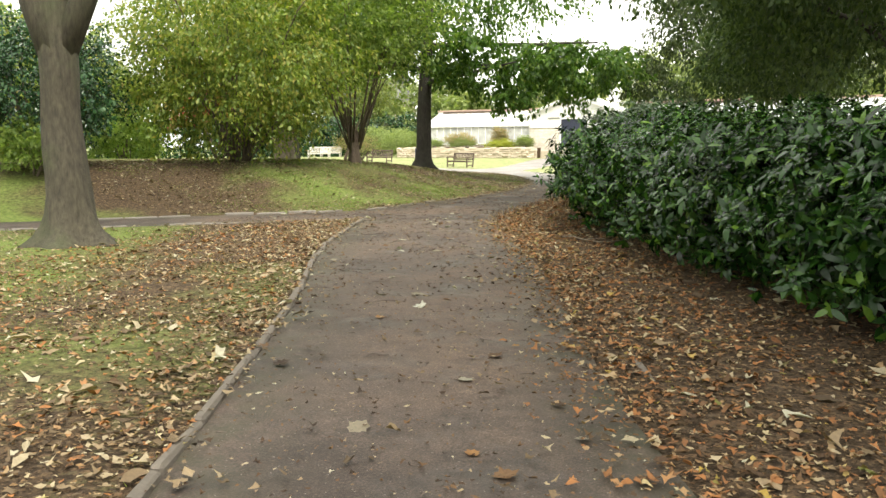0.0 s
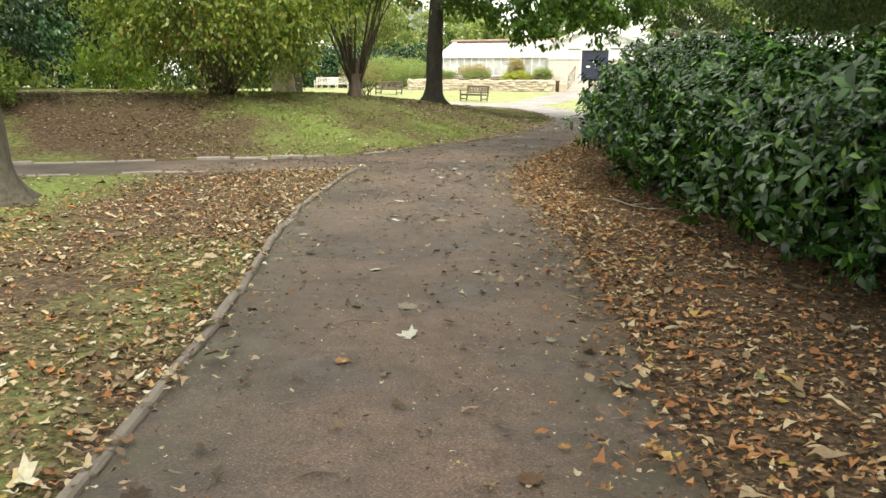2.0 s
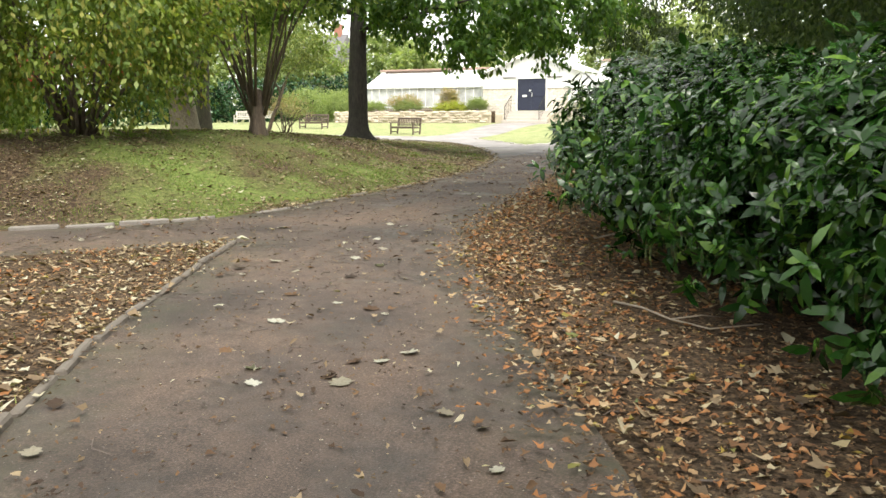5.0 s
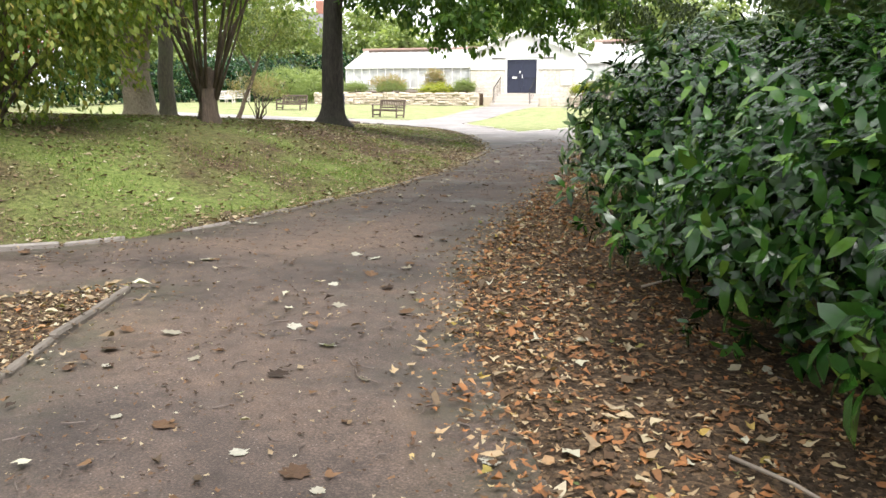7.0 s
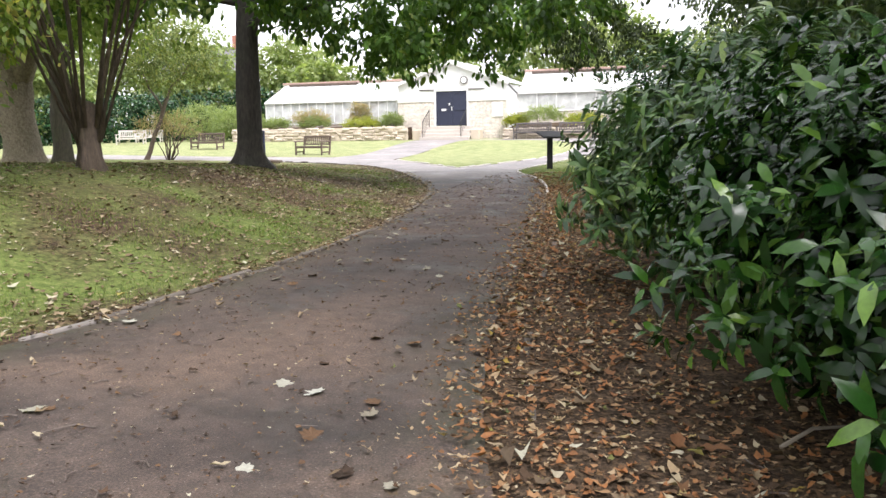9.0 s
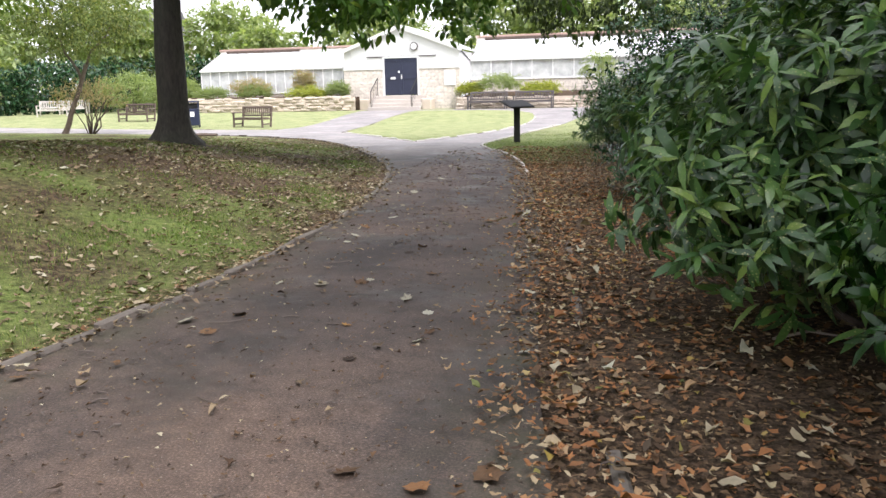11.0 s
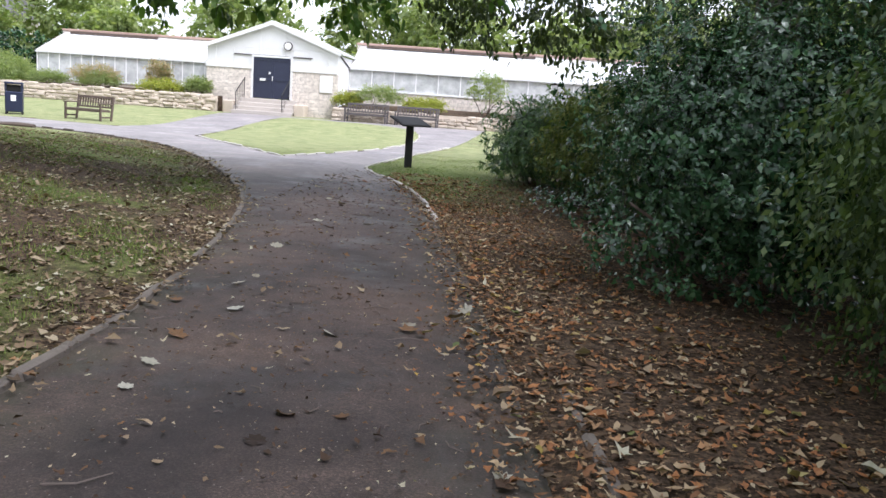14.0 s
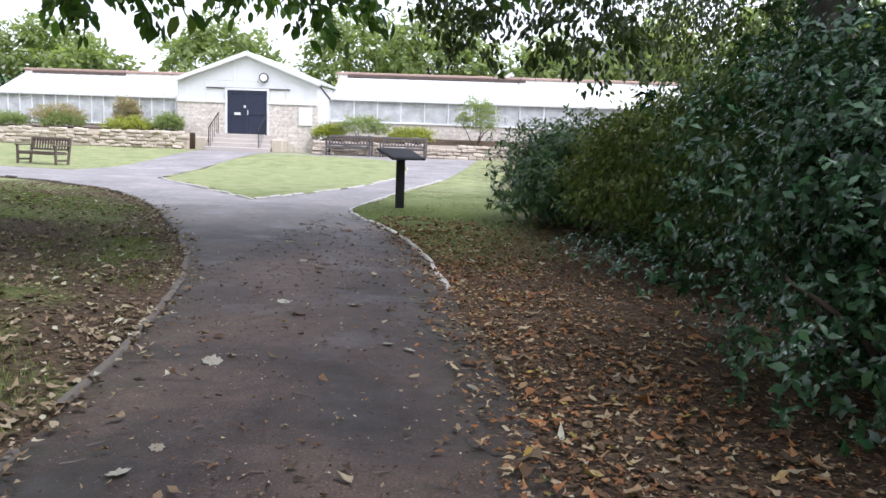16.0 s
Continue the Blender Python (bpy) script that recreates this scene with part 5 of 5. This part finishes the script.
def make_house(x, y, turn, w, d, h, wall, label):
    t = thing("house", x, y, 0.42, turn, label, "house")
    part("wall", Geo().box(-w / 2, -d / 2, -0.1, w / 2, d / 2, h, 0.02), wall, t)
    g = Geo().put([(-w / 2 - 0.3, -d / 2 - 0.3, h), (w / 2 + 0.3, -d / 2 - 0.3, h), (w / 2 + 0.3, d / 2 + 0.3, h), (-w / 2 - 0.3, d / 2 + 0.3, h), (-w / 2 - 0.3, 0, h + d * 0.4), (w / 2 + 0.3, 0, h + d * 0.4)], [(0, 1, 5, 4), (2, 3, 4, 5), (1, 2, 5), (3, 0, 4), (3, 2, 1, 0)])
    roof = part("roof", g, M_SLATE, t)
    part("chimney", Geo().box(w / 2 - 1.2, -0.4, h + d * 0.25, w / 2 - 0.4, 0.4, h + d * 0.4 + 1.1, 0.03), M_BRICK, roof)
    for z in (1.0, 3.8):
        for k in (-0.3, 0.0, 0.3):
            win = part("window", Geo().box(k * w - 0.6, -d / 2 - 0.05, z, k * w + 0.6, -d / 2 + 0.02, z + 1.3, 0.02), M_WHITE, t)
            for s in (-0.52, 0.04):
                part("pane", Geo().box(k * w + s, -d / 2 - 0.06, z + 0.1, k * w + s + 0.48, -d / 2 - 0.052, z + 1.2, 0.001), M_PANE, win)
    return t


make_house(-56, 88, 12, 9, 8, 6.2, M_RENDER, "cream two-storey house with slate roof beyond trees")
make_house(4, 92, -8, 10, 8, 6.2, M_BRICK, "red brick two-storey house beyond trees")


# ---- fallen leaves, twigs, grass ----
def litter_mesh(x, y, z, size):
    """Slightly curled, lobed leaves lying about."""
    n, k = len(x), 8
    ang = np.arange(k) * 2 * math.pi / k
    lobe = np.array([1.2, 0.5, 0.9, 0.5, 0.6, 0.5, 0.9, 0.5])
    plain = np.array([1.2, 0.75, 0.5, 0.65, 0.9, 0.65, 0.5, 0.75])
    r = size[:, None] * np.where(rng.random((n, 1)) < 0.6, lobe, plain) * rng.uniform(0.55, 1.25, (n, k))
    lx, ly = r * np.cos(ang), r * np.sin(ang) * rng.uniform(0.55, 1.0, (n, 1))
    fold = np.abs(ly) * rng.uniform(0.0, 0.9, (n, 1)) + rng.normal(0, 0.12, (n, k)) * size[:, None] + lx ** 2 / size[:, None] * rng.uniform(-0.1, 0.35, (n, 1))
    th, tx, ty = rng.uniform(0, 6.28, (n, 1)), rng.normal(0, 0.13, (n, 1)), rng.normal(0, 0.13, (n, 1))
    wx, wy = lx * np.cos(th) - ly * np.sin(th), lx * np.sin(th) + ly * np.cos(th)
    wz = fold + tx * wx + ty * wy
    drop = np.minimum(wz.min(1, keepdims=True), 0)
    ring = np.stack([x[:, None] + wx, y[:, None] + wy, z[:, None] + wz - drop + 0.003], 2)
    mid = np.stack([x, y, z - drop[:, 0] + 0.003], 1)[:, None]
    V = np.concatenate([mid, ring], 1).reshape(-1, 3)
    F = np.array([[0, 1 + q, 1 + (q + 1) % k] for q in range(k)])
    return V, (np.arange(n)[:, None, None] * (k + 1) + F).reshape(-1, 3)


def scatter(n, x0, x1, y0, y1, chance):
    x, y = rng.uniform(x0, x1, n), rng.uniform(y0, y1, n)
    k = rng.random(n) < chance(x, y)
    return x[k], y[k]


L1, L2, RR = S(LEFT_1), S(LEFT_2), S(RIGHT)
FIRST = S(LEFT_1) + S(BRANCH_S)


def clumps(x, y, f, seed):
    return np.array([0.5 + 0.9 * noise.noise(Vector((a * f, b * f, seed))) for a, b in zip(x, y)])


def right_bed(x, y):
    d = seg_dist(x, y, RR)
    off = ~on_path(x, y) & (y < 33) & (x > -9.5) & (x < 3.5)
    return np.where(off, np.exp(-(np.clip(d - 0.4, 0, 9) / 0.85) ** 2) * 1.0 + np.where(y < 15, 0.42, 0.36), np.where(on_path(x, y) & (y < 34), 0.9 * np.exp(-(d / 0.28) ** 2), 0)) * (0.35 + 0.8 * clumps(x, y, 1.3, 3)) * np.where(y > 24, 0.75, 1)


def left_bed(x, y):
    d = seg_dist(x, y, L1)
    ins = inside(x, y, FIRST)
    return np.where(ins, 0.8 * np.exp(-(d / 0.5) ** 2) + 0.3 + 0.12 * np.exp(-((x + 7.2) ** 2 + (y - 10.6) ** 2) / 6), np.where(on_path(x, y), 0.35 * np.exp(-(d / 0.15) ** 2), 0)) * (0.3 + clumps(x, y, 1.1, 8))


def mound_bed(x, y):
    d = seg_dist(x, y, L2)
    ins = inside(x, y, MOUND_RING) & (y < 37)
    return np.where(ins, 0.24 + 0.4 * np.exp(-(d / 0.4) ** 2) + 0.3 * np.exp(-((x + 11.5) ** 2 + (y - 23.5) ** 2) / 8) + 0.3 * np.exp(-((x + 14.2) ** 2 + (y - 13.8) ** 2) / 9), np.where(on_path(x, y) & (y < 34), 0.35 * np.exp(-(d / 0.16) ** 2), 0)) * (0.3 + clumps(x, y, 1.0, 15))


def path_bed(x, y):
    return np.where(on_path(x, y) & (y < 34), 0.12 + 0.16 * clumps(x, y, 0.8, 4), 0)


for n, box, fn, lo, hi, leaf, lab in ((210000, (-9.5, 3.5, -2, 33), right_bed, 0.011, 0.04, M_LITTER, "thick drift of brown and orange fallen leaves"), (6000, (-9.5, 3.5, -2, 33), right_bed, 0.035, 0.07, M_LITTER, "large brown and orange fallen leaves in the drift"), (6000, (-9.5, 3.5, -2, 33), right_bed, 0.035, 0.075, M_TAN, "large pale leaves among the brown drift"), (60000, (-14, 1, -3, 13), left_bed, 0.014, 0.042, M_TAN, "scattered tan fallen leaves on the grass"), (4500, (-14, 1, -3, 13), left_bed, 0.04, 0.075, M_TAN, "large pale fallen leaves on the grass"), (120000, (-20, -9, 12, 37), mound_bed, 0.014, 0.042, M_TAN, "thinly scattered fallen leaves on the mound"), (18000, (-20, -9, 12, 37), mound_bed, 0.035, 0.065, M_TAN, "large pale fallen leaves on the mound"), (230000, (-10.5, 3, -3, 33), path_bed, 0.005, 0.022, M_BROWN, "small brown leaf fragments strewn over the path"), (130000, (-10.5, 3, -3, 33), path_bed, 0.004, 0.017, M_TAN, "small pale leaf fragments strewn over the path"), (13000, (-10.5, 3, -3, 33), path_bed, 0.02, 0.046, M_BROWN, "curled brown leaves dotted over the asphalt"), (12000, (-10.5, 3, -3, 33), path_bed, 0.02, 0.048, M_TAN, "dry tan leaves dotted over the asphalt")):
    x, y = scatter(n, *box, fn)
    V, F = litter_mesh(x, y, height(x, y) + np.where(on_path(x, y), 0.015, 0.014) + rng.random(len(x)) * 0.012, rng.uniform(lo, hi, len(x)))
    tagged(mesh_obj("leaf_litter", V, F, leaf), lab, "fallen leaves", kind="stuff")

# crumbled leaf mulch under the drifts
def crumbs(x, y, z, size):
    n = len(x)
    w = rng.uniform(0, 6.28, (n, 1)) + np.array([[0, 1.3, 3.1, 4.5]]) + rng.normal(0, 0.2, (n, 4))
    r = size[:, None] * np.array([[1.0, 0.5, 1.0, 0.5]]) * rng.uniform(0.6, 1.3, (n, 4))
    V = np.stack([x[:, None] + r * np.cos(w), y[:, None] + r * np.sin(w), z[:, None] + np.abs(rng.normal(0, 0.4, (n, 4))) * size[:, None]], 2).reshape(-1, 3)
    return V, (np.arange(n)[:, None, None] * 4 + np.array([[0, 1, 2], [0, 2, 3]])).reshape(-1, 3)


def mulch_right(x, y):
    d = seg_dist(x, y, RR)
    return np.where(on_path(x, y), np.where(y < 34, 0.7 * np.exp(-(d / 0.22) ** 2), 0), np.where((y < 31) & (d < 4), 0.75, 0))


def mulch_left(x, y):
    return np.where(inside(x, y, FIRST) & (x > -10), 0.35 + 0.4 * np.exp(-(seg_dist(x, y, L1) / 0.8) ** 2), 0)


for n, box, fn in ((300000, (-9.5, 3.0, 0, 31), mulch_right), (26000, (-10, 0, 0, 13), mulch_left)):
    x, y = scatter(n, *box, fn)
    V, F = crumbs(x, y, height(x, y) + 0.016, rng.uniform(0.006, 0.022, len(x)))
    tagged(mesh_obj("leaf_mulch", V, F, M_MULCH), "crumbled brown leaf mulch over the soil", "fallen leaves", kind="stuff")

# twigs on the path
g = Geo()
x, y = scatter(5000, -10.5, 3, -2, 32, lambda a, b: np.where(on_path(a, b), 0.4, 0.12))
for a, b in zip(x, y):
    w, l = rng.uniform(0, 6.28), rng.uniform(0.03, 0.12) * (2.2 if rng.random() < 0.15 else 1)
    h = hz(a, b) + 0.02
    g.tube([(a, b, h), (a + math.cos(w) * l * 0.5, b + math.sin(w) * l * 0.5, h + 0.004), (a + math.cos(w + 0.4) * l, b + math.sin(w + 0.4) * l, h)], [0.0045, 0.004, 0.0025], 4)
tagged(part("twig_litter", g, M_TWIG, None), "thin dead twigs strewn on path and soil", "twigs", kind="stuff")


def make_branch(pts, r, label):
    x, y = pts[0]
    t = tagged(new("fallen_branch"), label, "branch")
    t.location = (x, y, 0.0)
    w = [Vector((px - x, py - y, 0.035 + 0.012 * ((i * 5) % 3))) for i, (px, py) in enumerate(pts)]
    part("stick", Geo().tube(w, [r * (1 - 0.12 * i) for i in range(len(w))], 7, 0.2), M_PALETWIG, t, "", True)
    mid = w[len(w) // 2]
    part("side_twig", Geo().tube([mid, mid + Vector((0.18, 0.1, 0.02)), mid + Vector((0.3, 0.22, -0.01))], [r * 0.6, r * 0.5, r * 0.3], 6), M_PALETWIG, t, "", True)


make_branch([(-3.95, 11.35), (-3.72, 11.15), (-3.5, 10.95), (-3.25, 10.85), (-2.95, 11.0)], 0.009, "pale bare fallen branch lying among leaves")
make_branch([(-4.75, 14.1), (-4.6, 14.3), (-4.4, 14.42), (-4.2, 14.6)], 0.01, "thin bare fallen stick under the hedge")
make_branch([(-5.4, 17.4), (-5.2, 17.5), (-5.0, 17.45), (-4.8, 17.6)], 0.009, "thin bare fallen stick under the hedge")


# grass blades
def blades(x, y, lo, hi):
    n = len(x)
    z = height(x, y) + 0.005
    w, l = rng.uniform(0, 6.28, n), rng.uniform(lo, hi, n)
    lean = rng.uniform(0.2, 0.9, n)
    b = np.stack([x, y, z], 1)
    s = np.stack([np.cos(w + 1.57), np.sin(w + 1.57), 0 * w], 1) * 0.0032
    tip = b + np.stack([np.cos(w) * l * lean, np.sin(w) * l * lean, l * np.sqrt(1 - (lean * 0.8) ** 2)], 1)
    V = np.stack([b - s, b + s, tip], 1).reshape(-1, 3)
    return V, np.arange(3 * n).reshape(-1, 3)


def lawn_first(x, y):
    d = seg_dist(x, y, L1)
    return np.where(inside(x, y, FIRST), np.clip(0.08 + 0.4 * sstep((d - 0.6) / 2.5), 0, 1) * np.clip(clumps(x, y, 0.7, 9) * 1.8 - 0.5, 0, 1) * (1 - 0.8 * np.exp(-((x + 7.7) ** 2 + (y - 10.2) ** 2) / 5)), 0)


def lawn_mound(x, y):
    bare = 0.7 * np.exp(-((x + 14.2) ** 2 + (y - 13.8) ** 2) / 11) + 0.6 * np.exp(-((x + 14.9) ** 2 + (y - 26.5) ** 2) / 14)
    d = seg_dist(x, y, L2)
    return np.where(inside(x, y, MOUND_RING), np.clip(1.0 - bare, 0, 1) * np.clip(clumps(x, y, 0.6, 12) * 1.7 - 0.25, 0, 1) * np.clip(clumps(x, y, 1.9, 33) * 2.2 - 0.35, 0, 1) * sstep((d - 0.05) / 0.35), 0)


def lawn_right(x, y):
    return np.where(~on_path(x, y) & (x > -10.3), np.exp(-np.clip(x + 8.4, 0, 9) ** 2 / 2.0) * sstep((y - 26) / 5) * 0.8, 0)


for n, box, fn, lo, hi in ((150000, (-14, 1, 0, 13), lawn_first, 0.02, 0.055), (420000, (-17, -9, 13, 34), lawn_mound, 0.02, 0.06), (40000, (-10.4, -5, 26, 40), lawn_right, 0.02, 0.055)):
    x, y = scatter(n, *box, fn)
    V, F = blades(x, y, lo, hi)
    tagged(mesh_obj("grass", V, F, M_BLADE), "short patchy park grass", "grass", kind="stuff")


# single large leaves on the path
def maple_leaf(material, seed):
    """A curled five-lobed leaf."""
    r = random.Random(seed)
    outline = [(0, -0.5), (0.14, -0.3), (0.38, -0.34), (0.44, -0.08), (0.62, 0.12), (0.4, 0.26), (0.32, 0.5), (0.14, 0.46), (0.0, 0.7), (-0.16, 0.46), (-0.34, 0.46), (-0.42, 0.22), (-0.6, 0.1), (-0.42, -0.1), (-0.38, -0.34), (-0.12, -0.28)]
    cx, cy, am = r.uniform(-0.4, 0.4), r.uniform(-0.4, 0.4), r.uniform(0.1, 0.5)
    v = [(0, 0.05, 0.02)] + [(x * r.uniform(0.9, 1.1), y * r.uniform(0.9, 1.1), 0.02 + am * ((x - cx) ** 2 + (y - cy) ** 2) * r.uniform(0.3, 1.0)) for x, y in outline]
    n = len(outline)
    me = bpy.data.meshes.new("fallen_leaf")
    me.from_pydata(v, [], [(0, 1 + i, 1 + (i + 1) % n) for i in range(n)])
    me.materials.append(material)
    return me


LEAF_KINDS = [(maple_leaf(M_PALE, k), "pale cream fallen maple leaf lying on the path") for k in range(4)] + [(maple_leaf(M_BROWN, 10 + k), "curled brown fallen leaf lying on the path") for k in range(3)] + [(maple_leaf(M_ORANGE, 20 + k), "orange fallen leaf lying on the path") for k in range(2)]
x, y = scatter(3400, -10.4, 2.5, 1.5, 31, lambda a, b: np.where(on_path(a, b), 0.2 + 0.25 * np.exp(-(seg_dist(a, b, RR) / 0.5) ** 2), 0))
for i, (a, b) in enumerate(list(zip(x, y))[:300]):
    me, lab = LEAF_KINDS[int(rng.choice(9, p=[0.13, 0.13, 0.12, 0.12, 0.15, 0.14, 0.13, 0.04, 0.04]))]
    ob = new("fallen_leaf", me)
    s = float(rng.uniform(0.05, 0.12))
    ob.matrix_basis = pose(float(a), float(b), 0.012, float(rng.normal(0, 8)), float(rng.normal(0, 8)), float(rng.uniform(0, 360))) @ Matrix.Diagonal((s, s, s, 1))
    tagged(ob, lab, "leaf", "fallen leaves on the path")


# ---- edging stones and wall stones ----
def along(line, step):
    """Points and headings at even steps of a line."""
    out, left = [], 0.0
    for (ax, ay), (bx, by) in zip(line, line[1:]):
        d = math.hypot(bx - ax, by - ay)
        while left <= d and d > 0:
            k = left / d
            out.append((ax + (bx - ax) * k, ay + (by - ay) * k, math.degrees(math.atan2(by - ay, bx - ax))))
            left += step
        left -= d
    return out


def stone_mesh(lx, ly, lz, seed, c):
    r = random.Random(seed)
    g = Geo().box(-lx / 2, -ly / 2, -lz / 2, lx / 2, ly / 2, lz / 2, c)
    me = bpy.data.meshes.new("stone")
    me.from_pydata([tuple(q + r.uniform(-1, 1) * c * 0.5 for q in p) for p in g.v], [], g.f)
    me.materials.append(M_KERB)
    return me


def make_kerb(line, step, label, low=0.0, stone=None, gaps=0.09):
    k = tagged(new("kerb"), label, "kerb", kind="structure")
    kinds = [stone_mesh(step * f, 0.06, 0.14, 50 + i, 0.014) for i, f in enumerate((0.985, 0.95, 0.97, 0.9))]
    for me in kinds:
        me.materials[0] = stone or M_KERB
    for x, y, h in along(line, step):
        if rng.random() < gaps:
            continue
        ob = new("edging_stone", kinds[int(rng.integers(4))])
        ob.parent = k
        ob.matrix_basis = pose(x + math.cos(radians(h)) * step / 2, y + math.sin(radians(h)) * step / 2, hz(x, y) - 0.042 + low + float(rng.normal(0, 0.009)), float(rng.normal(0, 4)), float(rng.normal(0, 0.8)), h + float(rng.normal(0, 1.2)))


make_kerb(S(LEFT_1, 3), 0.62, "weathered narrow stone path edging, half buried")
make_kerb(S(BRANCH_S, 3), 0.62, "weathered narrow stone edging of the side path", 0.0, M_MIDKERB, 0.25)
make_kerb(S(BRANCH_N, 3)[20:], 0.62, "weathered narrow stone edging of the side path", 0.0, M_MIDKERB, 0.25)
make_kerb([p for p in S(LEFT_2, 3) if p[1] < 40], 0.5, "weathered stone edging along the grass mound")
make_kerb([p for p in S(RIGHT, 3) if 26.5 < p[1] < 46], 0.5, "broken pale stone edging beside the lectern lawn", 0.004, M_PALEKERB)
make_kerb([(p[0] + 0.24, p[1] + 0.1) for p in S(RIGHT, 3) if 3 < p[1] <= 26.5], 0.6, "stone edging almost buried in fallen leaves", -0.028, None, 0.5)
make_kerb(S(TRI_W, 3) + S(TRI_E, 3)[1:40], 0.5, "small pale edging stones round the triangular lawn", 0.004, M_PALEKERB)


def make_stone_wall(x0, x1, y, z0, z1, label):
    w = tagged(new("stone_wall"), label, "wall", kind="structure")
    part("wall_core", Geo().box(x0 + 0.05, y + 0.06, z0 - 0.2, x1 - 0.05, y + 0.36, z1 - 0.06), M_WALLSTONE, w)
    kinds = []
    for i, (lx, lz) in enumerate(((0.42, 0.17), (0.32, 0.15), (0.55, 0.18), (0.24, 0.16), (0.36, 0.19), (0.48, 0.14))):
        me = stone_mesh(lx, 0.26, lz, 80 + i, 0.035)
        me.materials[0] = M_WALLSTONE
        kinds.append((lx, me))
    rows = round((z1 - z0) / 0.165)
    for r in range(rows):
        x = x0 + float(rng.uniform(0, 0.2))
        while x < x1 - 0.3:
            lx, me = kinds[int(rng.integers(6))]
            if r < rows - 1 or rng.random() < 0.7:
                ob = new("stone", me)
                ob.parent = w
                ob.matrix_basis = pose(x + lx / 2, y + 0.1 + float(rng.normal(0, 0.035)), z0 + 0.08 + r * 0.165 + float(rng.normal(0, 0.012)), float(rng.normal(0, 4)), float(rng.normal(0, 3)), float(rng.normal(0, 5)))
            x += lx + 0.012


make_stone_wall(-34.0, -22.0, 57.0, 0.42, 1.26, "rough buff sandstone retaining wall of the flower bed")
make_stone_wall(-16.2, -6.0, 57.1, 0.4, 1.08, "rough buff sandstone retaining wall behind the benches")
